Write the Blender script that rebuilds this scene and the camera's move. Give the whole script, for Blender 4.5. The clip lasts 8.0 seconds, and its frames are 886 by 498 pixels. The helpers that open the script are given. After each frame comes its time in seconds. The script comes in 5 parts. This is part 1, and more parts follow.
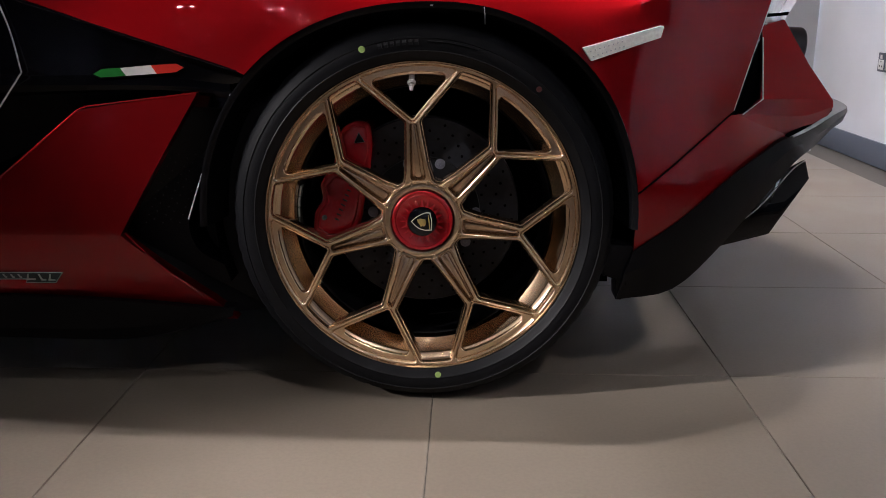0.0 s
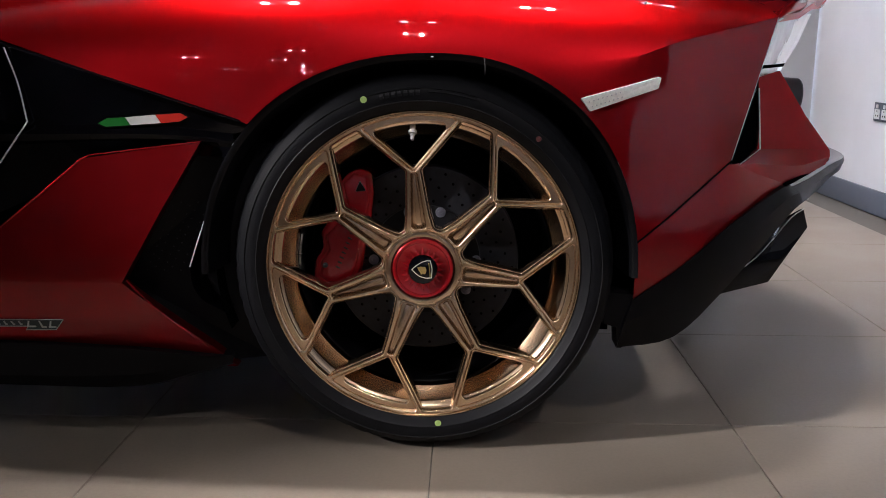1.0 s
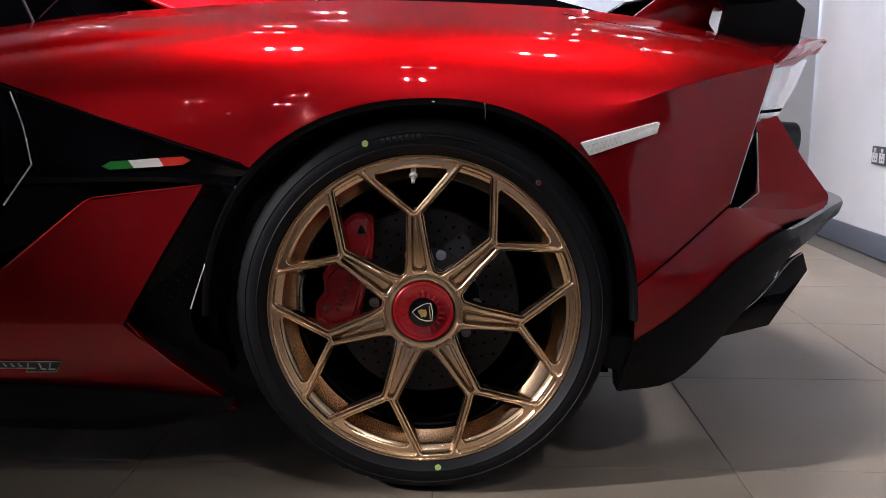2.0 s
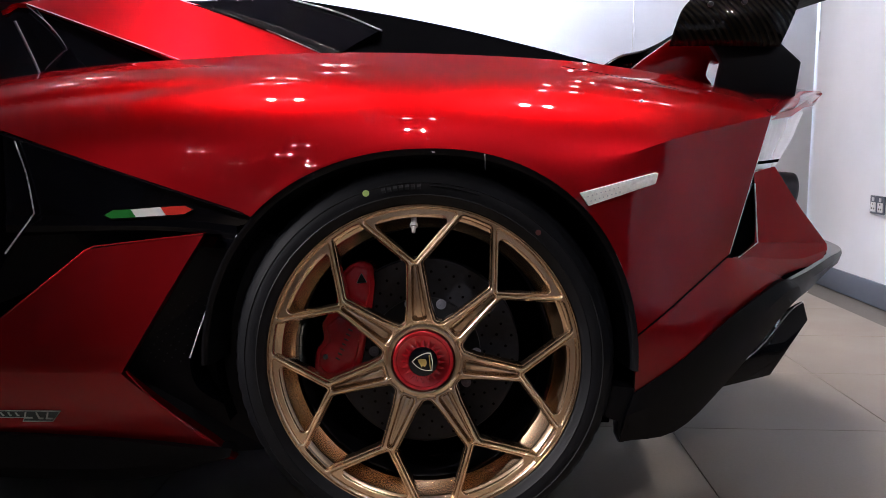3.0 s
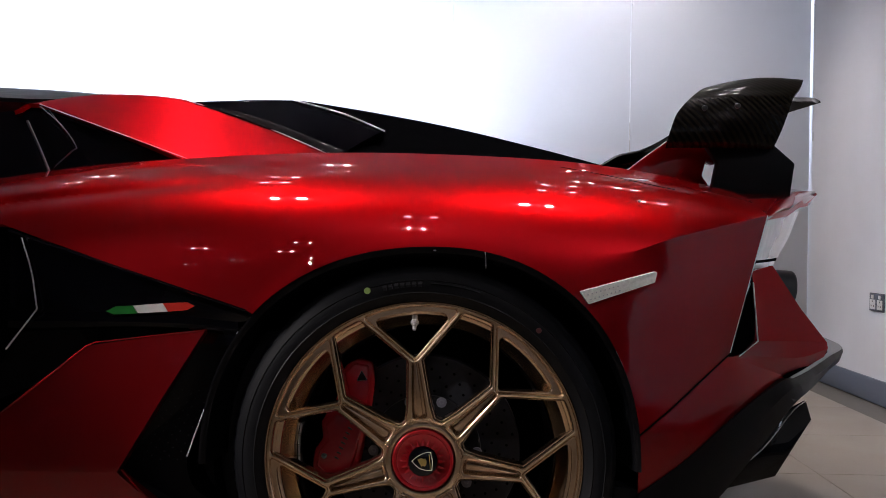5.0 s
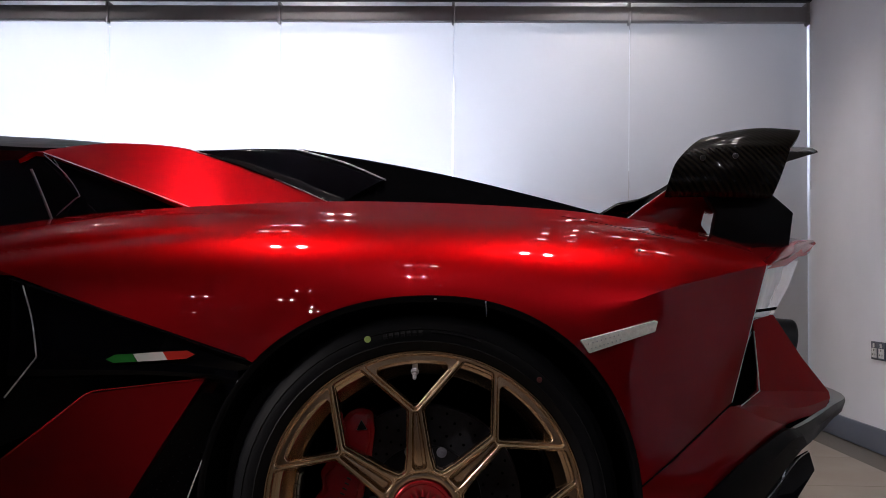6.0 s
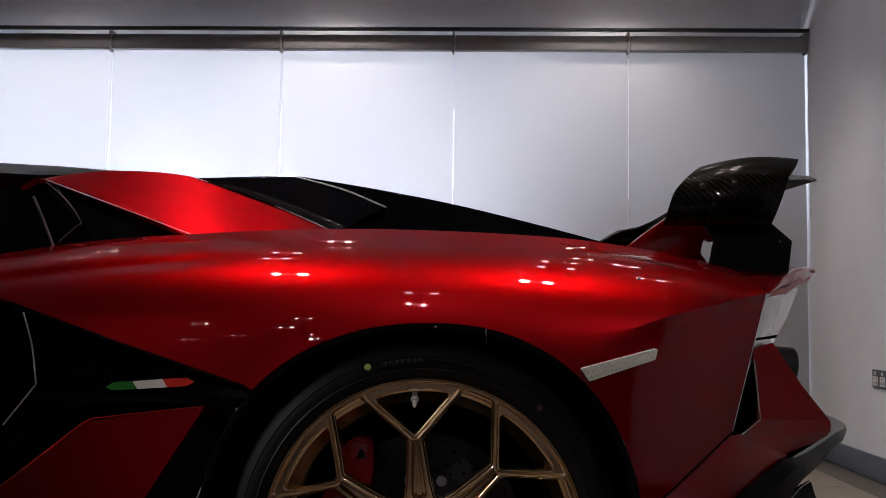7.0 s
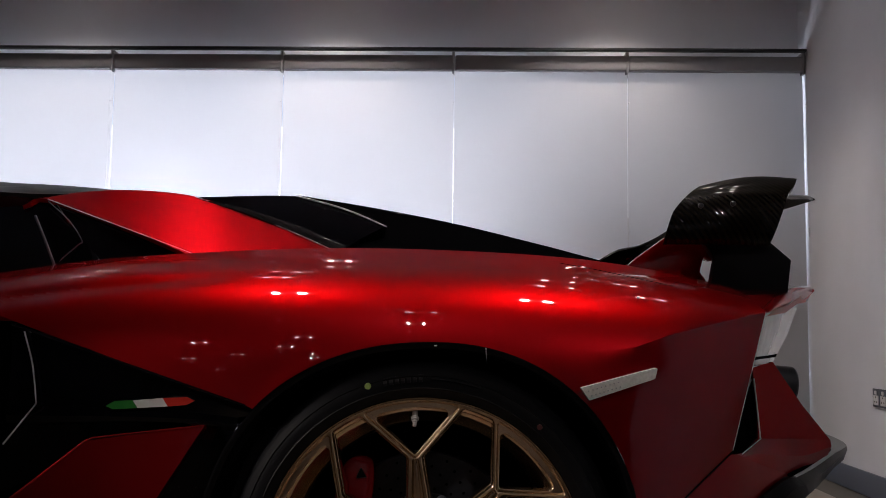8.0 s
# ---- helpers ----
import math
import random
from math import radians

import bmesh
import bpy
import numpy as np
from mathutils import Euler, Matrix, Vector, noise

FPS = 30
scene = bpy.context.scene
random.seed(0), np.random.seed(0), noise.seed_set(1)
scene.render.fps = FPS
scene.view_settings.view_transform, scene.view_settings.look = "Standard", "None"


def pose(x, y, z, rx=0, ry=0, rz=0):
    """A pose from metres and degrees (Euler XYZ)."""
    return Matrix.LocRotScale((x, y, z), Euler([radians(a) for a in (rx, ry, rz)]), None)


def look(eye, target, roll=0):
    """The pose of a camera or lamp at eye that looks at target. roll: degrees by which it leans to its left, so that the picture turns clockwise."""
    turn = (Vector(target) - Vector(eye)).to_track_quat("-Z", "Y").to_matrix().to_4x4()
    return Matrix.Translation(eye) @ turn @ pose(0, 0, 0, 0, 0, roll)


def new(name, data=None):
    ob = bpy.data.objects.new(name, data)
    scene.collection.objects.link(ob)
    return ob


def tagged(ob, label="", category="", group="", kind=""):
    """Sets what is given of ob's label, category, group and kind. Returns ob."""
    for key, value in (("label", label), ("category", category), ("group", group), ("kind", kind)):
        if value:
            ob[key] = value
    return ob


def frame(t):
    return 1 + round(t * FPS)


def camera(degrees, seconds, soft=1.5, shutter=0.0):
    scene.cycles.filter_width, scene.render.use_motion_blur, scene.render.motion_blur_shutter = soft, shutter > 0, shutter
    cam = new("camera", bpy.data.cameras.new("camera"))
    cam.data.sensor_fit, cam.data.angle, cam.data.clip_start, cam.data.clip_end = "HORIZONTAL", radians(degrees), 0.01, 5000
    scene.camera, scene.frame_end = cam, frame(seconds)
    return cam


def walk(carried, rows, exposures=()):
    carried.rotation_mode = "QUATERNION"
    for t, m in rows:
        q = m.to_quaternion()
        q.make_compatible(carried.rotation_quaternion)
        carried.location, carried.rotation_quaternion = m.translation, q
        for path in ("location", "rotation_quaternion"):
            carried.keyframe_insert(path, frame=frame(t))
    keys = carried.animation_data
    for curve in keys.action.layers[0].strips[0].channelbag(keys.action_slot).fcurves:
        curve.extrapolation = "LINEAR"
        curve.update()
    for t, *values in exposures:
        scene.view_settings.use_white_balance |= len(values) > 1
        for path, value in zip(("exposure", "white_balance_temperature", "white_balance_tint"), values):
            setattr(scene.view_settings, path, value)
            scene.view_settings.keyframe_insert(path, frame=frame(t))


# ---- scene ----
cam = camera(52.87, 8.0, soft=0.9)
PATH = [
    (0, pose(0.0840, -1.6000, 0.7297) @ pose(0, 0, 0, 0, 0, 1.595) @ pose(0, 0, 0, 74.652) @ pose(0, 0, 0, 0, 0, 0.071)),
    (0.5, pose(0.0841, -1.6026, 0.7318) @ pose(0, 0, 0, 0, 0, 1.620) @ pose(0, 0, 0, 76.119) @ pose(0, 0, 0, 0, 0, 0.085)),
    (1, pose(0.0840, -1.6050, 0.7337) @ pose(0, 0, 0, 0, 0, 1.621) @ pose(0, 0, 0, 77.637) @ pose(0, 0, 0, 0, 0, 0.161)),
    (1.5, pose(0.0844, -1.6073, 0.7357) @ pose(0, 0, 0, 0, 0, 1.652) @ pose(0, 0, 0, 78.921) @ pose(0, 0, 0, 0, 0, 0.215)),
    (3, pose(0.0846, -1.6123, 0.7414) @ pose(0, 0, 0, 0, 0, 1.700) @ pose(0, 0, 0, 83.331) @ pose(0, 0, 0, 0, 0, 0.373)),
    (3.5, pose(0.0841, -1.6147, 0.7432) @ pose(0, 0, 0, 0, 0, 1.701) @ pose(0, 0, 0, 84.867) @ pose(0, 0, 0, 0, 0, 0.455)),
    (4, pose(0.0840, -1.6173, 0.7446) @ pose(0, 0, 0, 0, 0, 1.729) @ pose(0, 0, 0, 86.222) @ pose(0, 0, 0, 0, 0, 0.476)),
    (4.5, pose(0.0837, -1.6199, 0.7463) @ pose(0, 0, 0, 0, 0, 1.733) @ pose(0, 0, 0, 87.658) @ pose(0, 0, 0, 0, 0, 0.564)),
    (6, pose(0.0823, -1.6268, 0.7514) @ pose(0, 0, 0, 0, 0, 1.784) @ pose(0, 0, 0, 92.393) @ pose(0, 0, 0, 0, 0, 0.720)),
    (6.5, pose(0.0822, -1.6290, 0.7518) @ pose(0, 0, 0, 0, 0, 1.792) @ pose(0, 0, 0, 93.181) @ pose(0, 0, 0, 0, 0, 0.786)),
    (7, pose(0.0824, -1.6318, 0.7525) @ pose(0, 0, 0, 0, 0, 1.820) @ pose(0, 0, 0, 94.124) @ pose(0, 0, 0, 0, 0, 0.823)),
    (7.5, pose(0.0819, -1.6354, 0.7526) @ pose(0, 0, 0, 0, 0, 1.811) @ pose(0, 0, 0, 94.741) @ pose(0, 0, 0, 0, 0, 0.822)),
    (8, pose(0.0819, -1.6384, 0.7532) @ pose(0, 0, 0, 0, 0, 1.821) @ pose(0, 0, 0, 95.318) @ pose(0, 0, 0, 0, 0, 0.837)),
]
EXPOSURES = [(0.0, 0.25, 5850, 15), (1.2, 0.5, 5800, 15), (3.0, 0.5, 5800, 16), (4.5, 0.03, 5930, 16), (6.0, -0.67, 6080, 17), (6.5, -0.84, 6230, 17), (8.0, -1.10, 6400, 17)]
walk(cam, PATH, EXPOSURES)

# ---- world and lights ----
world = bpy.data.worlds.new("world")
scene.world = world
world.use_nodes = True
sky = world.node_tree.nodes.new("ShaderNodeTexSky")
sky.sky_type, sky.sun_disc = "NISHITA", False
sky.sun_elevation, sky.sun_rotation = radians(35), radians(20)
world.node_tree.links.new(sky.outputs[0], world.node_tree.nodes["Background"].inputs[0])
world.node_tree.nodes["Background"].inputs[1].default_value = 0.12

CEIL = 2.95          # ceiling height
X_R = 2.0            # wall with the socket
X_L = -9.0
Y_B = 3.56           # window wall
Y_F = -8.5           # wall behind the camera


def area_lamp(name, m, sx, sy, watts, colour, spread=180):
    data = bpy.data.lights.new(name, "AREA")
    data.shape, data.size, data.size_y = "RECTANGLE", sx, sy
    data.energy, data.color, data.spread = watts, colour, radians(spread)
    ob = new(name, data)
    ob.matrix_world = m
    return ob


# daylight in the window opening, outside the blinds
area_lamp("window_daylight", look((-1.75, Y_B + 1.3, 1.3), (-1.75, Y_B, 1.25)), 4.3, 1.9, 495, (0.83, 0.905, 1.0))
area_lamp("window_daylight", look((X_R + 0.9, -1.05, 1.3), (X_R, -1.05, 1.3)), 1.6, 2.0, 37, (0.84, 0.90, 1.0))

WARM = (1.0, 0.90, 0.79)


# ---- materials ----
def material(name):
    m = bpy.data.materials.new(name)
    m.use_nodes = True
    return m, m.node_tree, m.node_tree.nodes["Principled BSDF"]


def setp(b, **kw):
    for k, v in kw.items():
        b.inputs[k.replace("_", " ").replace("IOR0", "IOR")].default_value = v if not isinstance(v, tuple) or len(v) == 4 else (*v, 1.0)


def tex(nt, kind, scale, detail=4.0, coord="Object", stretch=None):
    tc = nt.nodes.new("ShaderNodeTexCoord")
    mp = nt.nodes.new("ShaderNodeMapping")
    if stretch:
        mp.inputs["Scale"].default_value = stretch
    n = nt.nodes.new(kind)
    n.inputs["Scale"].default_value = scale
    if "Detail" in n.inputs:
        n.inputs["Detail"].default_value = detail
    nt.links.new(tc.outputs[coord], mp.inputs[0])
    nt.links.new(mp.outputs[0], n.inputs["Vector"])
    return n


def ramp(nt, src, stops):
    r = nt.nodes.new("ShaderNodeValToRGB")
    el = r.color_ramp.elements
    while len(el) < len(stops):
        el.new(0.5)
    for e, (p, c) in zip(el, stops):
        e.position = p
        e.color = (*c, 1.0) if isinstance(c, tuple) else (c, c, c, 1.0)
    nt.links.new(src, r.inputs[0])
    return r.outputs[0]


def bump(nt, b, src, strength, dist=0.002):
    n = nt.nodes.new("ShaderNodeBump")
    n.inputs["Strength"].default_value, n.inputs["Distance"].default_value = strength, dist
    nt.links.new(src, n.inputs["Height"])
    nt.links.new(n.outputs[0], b.inputs["Normal"])


def plain(name, colour, rough=0.5, metal=0.0, coat=0.0, vary=0.12, scale=14.0, bumps=0.0, bscale=300.0, coat_rough=0.03, spec=0.5, rvary=0.12):
    """One surface with a soft mottling in its colour and gloss."""
    m, nt, b = material(name)
    setp(b, Roughness=rough, Metallic=metal, Coat_Weight=coat, Coat_Roughness=coat_rough, Specular_IOR_Level=spec)
    n = tex(nt, "ShaderNodeTexNoise", scale)
    lo, hi = tuple(c * (1 - vary) for c in colour), tuple(min(1, c * (1 + vary)) for c in colour)
    nt.links.new(ramp(nt, n.outputs["Fac"], [(0.3, lo), (0.7, hi)]), b.inputs["Base Color"])
    nt.links.new(ramp(nt, n.outputs["Fac"], [(0.3, max(0.0, rough * (1 - rvary))), (0.7, min(1.0, rough * (1 + rvary)))]), b.inputs["Roughness"])
    if bumps:
        bump(nt, b, tex(nt, "ShaderNodeTexNoise", bscale).outputs["Fac"], bumps)
    return m


def make_car_red():
    m, nt, b = material("red_pearl_paint")
    setp(b, Metallic=0.92, Roughness=0.41, Specular_IOR_Level=0.15, Coat_Weight=1.0, Coat_Roughness=0.012, Coat_IOR0=1.5, Specular_Tint=(0.95, 0.045, 0.0))
    n = tex(nt, "ShaderNodeTexNoise", 2600.0, 2.0)
    nt.links.new(ramp(nt, n.outputs["Fac"], [(0.3, (0.285, 0.0036, 0.0058)), (0.7, (0.335, 0.0047, 0.0075))]), b.inputs["Base Color"])
    orange_peel = tex(nt, "ShaderNodeTexNoise", 90.0, 1.0)
    n2 = nt.nodes.new("ShaderNodeBump")
    n2.inputs["Strength"].default_value, n2.inputs["Distance"].default_value = 0.012, 0.001
    nt.links.new(orange_peel.outputs["Fac"], n2.inputs["Height"])
    nt.links.new(n2.outputs[0], b.inputs["Coat Normal"])
    return m


def make_carbon():
    m, nt, b = material("carbon_twill")
    setp(b, Roughness=0.35, Coat_Weight=0.5, Coat_Roughness=0.02, Specular_IOR_Level=0.04)
    w = tex(nt, "ShaderNodeTexWave", 42.0, 0.0, stretch=(1.0, 0.4, 0.75))
    w.bands_direction = "DIAGONAL"
    nt.links.new(ramp(nt, w.outputs["Fac"], [(0.35, (0.0008, 0.0008, 0.0008)), (0.6, (0.0075, 0.0060, 0.0034))]), b.inputs["Base Color"])
    bump(nt, b, w.outputs["Fac"], 0.15, 0.0006)
    return m


def make_rubber():
    m, nt, b = material("tyre_rubber")
    setp(b, Roughness=0.5, Specular_IOR_Level=0.15)
    n = tex(nt, "ShaderNodeTexNoise", 30.0)
    nt.links.new(ramp(nt, n.outputs["Fac"], [(0.3, (0.0038, 0.0041, 0.0052)), (0.7, (0.0060, 0.0064, 0.0080))]), b.inputs["Base Color"])
    bump(nt, b, tex(nt, "ShaderNodeTexNoise", 900.0).outputs["Fac"], 0.25, 0.0006)
    return m


def make_tile():
    m, nt, b = material("porcelain_tile")
    setp(b, Roughness=0.36)
    oi = nt.nodes.new("ShaderNodeObjectInfo")
    n = tex(nt, "ShaderNodeTexNoise", 3.2, 6.0)
    fine = tex(nt, "ShaderNodeTexNoise", 140.0, 5.0)
    mix = nt.nodes.new("ShaderNodeMix")
    mix.data_type, mix.blend_type = "RGBA", "MULTIPLY"
    mix.inputs["Factor"].default_value = 0.35
    nt.links.new(ramp(nt, n.outputs["Fac"], [(0.3, (0.190, 0.160, 0.127)), (0.7, (0.232, 0.194, 0.153))]), mix.inputs[6])
    nt.links.new(ramp(nt, fine.outputs["Fac"], [(0.35, 0.8), (0.6, 1.0)]), mix.inputs[7])
    mix2 = nt.nodes.new("ShaderNodeMix")
    mix2.data_type, mix2.blend_type = "RGBA", "MULTIPLY"
    mix2.inputs["Factor"].default_value = 0.5
    nt.links.new(mix.outputs[2], mix2.inputs[6])
    nt.links.new(ramp(nt, oi.outputs["Random"], [(0.0, 0.88), (1.0, 1.0)]), mix2.inputs[7])
    nt.links.new(mix2.outputs[2], b.inputs["Base Color"])
    nt.links.new(ramp(nt, n.outputs["Fac"], [(0.3, 0.30), (0.7, 0.44)]), b.inputs["Roughness"])
    bump(nt, b, fine.outputs["Fac"], 0.10, 0.0008)
    return m


def make_blind():
    m, nt, b = material("blind_fabric")
    nt.nodes.remove(b)
    out = nt.nodes["Material Output"]
    d, t, a = nt.nodes.new("ShaderNodeBsdfDiffuse"), nt.nodes.new("ShaderNodeBsdfTranslucent"), nt.nodes.new("ShaderNodeMixShader")
    n = tex(nt, "ShaderNodeTexNoise", 700.0, 3.0)
    c = ramp(nt, n.outputs["Fac"], [(0.3, (0.74, 0.74, 0.75)), (0.7, (0.82, 0.82, 0.82))])
    nt.links.new(c, d.inputs["Color"])
    nt.links.new(c, t.inputs["Color"])
    a.inputs[0].default_value = 0.42
    nt.links.new(d.outputs[0], a.inputs[1])
    nt.links.new(t.outputs[0], a.inputs[2])
    nt.links.new(a.outputs[0], out.inputs[0])
    return m


def make_glow(name, colour, strength):
    m, nt, b = material(name)
    setp(b, Base_Color=(0.9, 0.9, 0.9), Emission_Color=colour, Emission_Strength=strength)
    return m


def make_glass(name, colour=(1, 1, 1), rough=0.02):
    m, nt, b = material(name)
    setp(b, Base_Color=colour, Roughness=rough, Transmission_Weight=1.0)
    return m


RED = make_car_red()
CARBON = make_carbon()
LIPCARBON = plain("satin_carbon", (0.006, 0.006, 0.0065), 0.34, coat=0.05, coat_rough=0.08, spec=0.06)
RUBBER = make_rubber()
TILE = make_tile()
BLIND = make_blind()
GLOSS = plain("gloss_black_paint", (0.0018, 0.0018, 0.0028), 0.3, coat=0.8, coat_rough=0.02, spec=0.0)
SATIN = plain("satin_black_plastic", (0.0035, 0.0035, 0.0045), 0.45, bumps=0.08, bscale=500, spec=0.12)
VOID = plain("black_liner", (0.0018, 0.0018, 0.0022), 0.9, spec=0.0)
BRONZE = plain("bronze_alloy", (0.62, 0.455, 0.300), 0.22, metal=1.0, vary=0.03, scale=9, rvary=0.02)
NUTRED = plain("red_anodised", (0.32, 0.005, 0.009), 0.24, metal=0.5, coat=1.0, vary=0.08)
CALIPER = plain("red_caliper_enamel", (0.18, 0.002, 0.006), 0.25, coat=1.0, spec=0.3, vary=0.1)
DISC = plain("carbon_ceramic_disc", (0.013, 0.0135, 0.017), 0.55, metal=0.1, spec=0.25, vary=0.25, scale=90)
STEEL = plain("bare_steel", (0.55, 0.55, 0.56), 0.3, metal=1.0, vary=0.08, scale=60)
# pale colour stands in for highlights on bevelled edges; also small bright parts
GLINTTRIM = plain("bright_trim_and_glint", (0.80, 0.80, 0.83), 0.34, metal=0.15, vary=0.05)
# near-white colour in place of what a polished edge reflects
POLISH = plain("polished_edge", (0.93, 0.93, 0.96), 0.25, metal=0.1, coat=1.0, vary=0.03)
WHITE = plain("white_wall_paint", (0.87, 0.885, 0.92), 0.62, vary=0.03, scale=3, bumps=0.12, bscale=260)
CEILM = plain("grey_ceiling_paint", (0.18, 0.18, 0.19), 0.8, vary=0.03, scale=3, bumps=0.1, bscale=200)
# darker than the raft's grey so an edge shows in the paint's reflection
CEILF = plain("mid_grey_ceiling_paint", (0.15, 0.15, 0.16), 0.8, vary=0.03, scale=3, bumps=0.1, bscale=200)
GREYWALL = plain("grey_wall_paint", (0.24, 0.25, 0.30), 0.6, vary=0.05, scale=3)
SKIRT = plain("grey_blue_skirting", (0.15, 0.17, 0.22), 0.42, vary=0.08)
GROUT = plain("grey_grout", (0.10, 0.092, 0.082), 0.85, vary=0.2, scale=60)
CASSETTE = plain("anodised_grey_cassette", (0.34, 0.34, 0.35), 0.42, metal=0.25, vary=0.05)
# grey that carries light caught on the vane edges; the bolts use it too
VANE = plain("grey_metal_and_edge_sheen", (0.16, 0.16, 0.19), 0.35, metal=0.3)
STRIP = plain("dark_grey_gloss_trim", (0.012, 0.012, 0.014), 0.25, coat=0.6, spec=0.3)
DARKM = plain("dark_metal", (0.05, 0.05, 0.055), 0.4, metal=0.6)
SOCK = plain("brushed_steel_plate", (0.13, 0.145, 0.18), 0.4, metal=0.5, vary=0.08, scale=120)
PLUG = plain("white_plastic", (0.78, 0.78, 0.78), 0.35, vary=0.03)
GREEN = plain("flag_green", (0.02, 0.20, 0.03), 0.3, coat=0.6)
FWHITE = plain("flag_white", (0.92, 0.92, 0.90), 0.3, coat=0.6)
FRED = plain("flag_red", (0.70, 0.035, 0.02), 0.3, coat=0.6)
PAINTDOT = plain("green_paint_mark", (0.35, 0.50, 0.14), 0.6)
REDDOT = plain("red_paint_mark", (0.11, 0.03, 0.028), 0.6)
GREYINK = plain("dark_grey_lettering", (0.014, 0.014, 0.016), 0.5, spec=0.2)
LAMPW = plain("clear_lamp_lens", (0.78, 0.79, 0.82), 0.12, coat=1.0, vary=0.12, scale=40)
REFLECT = plain("pale_reflector_lens", (0.93, 0.91, 0.86), 0.2, coat=1.0, vary=0.1, scale=200)
SOCKP = plain("satin_name_plate", (0.50, 0.48, 0.48), 0.4, metal=0.3)
PALEGOLD = plain("pale_gold_line", (0.62, 0.58, 0.46), 0.4, metal=0.3)
VALVE = plain("bright_valve_steel", (0.42, 0.42, 0.43), 0.35, metal=0.4)
GOLD = plain("gold_emblem", (0.70, 0.52, 0.18), 0.35, metal=1.0)
CABLE = plain("clear_bead_chain", (0.85, 0.85, 0.85), 0.3)
RENDERED = plain("beige_render", (0.46, 0.40, 0.31), 0.85, vary=0.1, scale=6, bumps=0.2, bscale=120)
GLASS = make_glass("window_glass")
DARKGLASS = plain("dark_tinted_glass", (0.008, 0.009, 0.010), 0.04, coat=1.0)
LAMPGLOW = make_glow("downlight_led", WARM, 60.0)


# ---- mesh helpers ----
def mesh_of(bm, name, mat, smooth=30):
    bmesh.ops.recalc_face_normals(bm, faces=bm.faces)
    me = bpy.data.meshes.new(name)
    bm.to_mesh(me)
    bm.free()
    me.materials.append(mat)
    if smooth:
        me.polygons.foreach_set("use_smooth", [True] * len(me.polygons))
        me.set_sharp_from_angle(angle=radians(smooth))
    return me


def part(name, bm, mat, parent=None, label="", smooth=30):
    """Links a bmesh as one mesh object, under parent if there is one."""
    ob = new(name, mesh_of(bm, name, mat, smooth))
    if parent is not None:
        ob.parent = parent
        ob.matrix_parent_inverse = Matrix.Identity(4)
    if label:
        ob["label"] = label
    return ob


def empty(name, at=(0, 0, 0)):
    ob = new(name)
    ob.location = at
    return ob


def bevelled(bm, width, segments=2, angle=25):
    if width > 0:
        es = [e for e in bm.edges if len(e.link_faces) == 2 and e.calc_face_angle(0) > radians(angle)]
        bmesh.ops.bevel(bm, geom=es, offset=width, segments=segments, affect="EDGES", profile=0.6, clamp_overlap=True)
    return bm


def box(x0, x1, y0, y1, z0, z1, bevel=0.0, segments=2):
    bm = bmesh.new()
    bmesh.ops.create_cube(bm, size=1.0, matrix=Matrix.Translation(((x0 + x1) / 2, (y0 + y1) / 2, (z0 + z1) / 2)) @ Matrix.Diagonal((x1 - x0, y1 - y0, z1 - z0, 1)))
    return bevelled(bm, bevel, segments)


def slab(pts, depth, bevel=0.0, segments=2):
    """A plate: an outline of (x, y, z) points and the same outline set back by depth (a vector)."""
    bm = bmesh.new()
    d = Vector(depth)
    a = [bm.verts.new(p) for p in pts]
    b = [bm.verts.new(Vector(p) + d) for p in pts]
    n = len(a)
    fa, fb = bm.faces.new(a), bm.faces.new(b[::-1])
    for i in range(n):
        bm.faces.new((a[i], b[i], b[(i + 1) % n], a[(i + 1) % n]))
    bmesh.ops.recalc_face_normals(bm, faces=bm.faces)
    bevelled(bm, bevel, segments)
    return bm


def sheet(rows, thick=0.0, direction=(0, 1, 0)):
    """A surface through rows of points, given a thickness along direction."""
    bm = bmesh.new()
    d = Vector(direction) * thick
    g = [[bm.verts.new(p) for p in r] for r in rows]
    nu, nv = len(g), len(g[0])
    for i in range(nu - 1):
        for j in range(nv - 1):
            bm.faces.new((g[i][j], g[i + 1][j], g[i + 1][j + 1], g[i][j + 1]))
    if thick:
        h = [[bm.verts.new(v.co + d) for v in r] for r in g]
        for i in range(nu - 1):
            for j in range(nv - 1):
                bm.faces.new((h[i][j], h[i][j + 1], h[i + 1][j + 1], h[i + 1][j]))
        rim = [(i, 0) for i in range(nu)] + [(nu - 1, j) for j in range(1, nv)] + [(i, nv - 1) for i in range(nu - 2, -1, -1)] + [(0, j) for j in range(nv - 2, 0, -1)]
        for k in range(len(rim)):
            (i, j), (p, q) = rim[k], rim[(k + 1) % len(rim)]
            bm.faces.new((g[i][j], h[i][j], h[p][q], g[p][q]))
    return bm


def spline(pts, n):
    """n + 1 points on a smooth curve through pts."""
    P = [Vector(p) for p in pts]
    P = [2 * P[0] - P[1]] + P + [2 * P[-1] - P[-2]]
    out, m = [], len(pts) - 1
    for k in range(n + 1):
        s = k / n * m
        i = min(int(s), m - 1)
        t = s - i
        a, b, c, d = P[i], P[i + 1], P[i + 2], P[i + 3]
        out.append(0.5 * (2 * b + (c - a) * t + (2 * a - 5 * b + 4 * c - d) * t * t + (3 * b - a - 3 * c + d) * t ** 3))
    return out


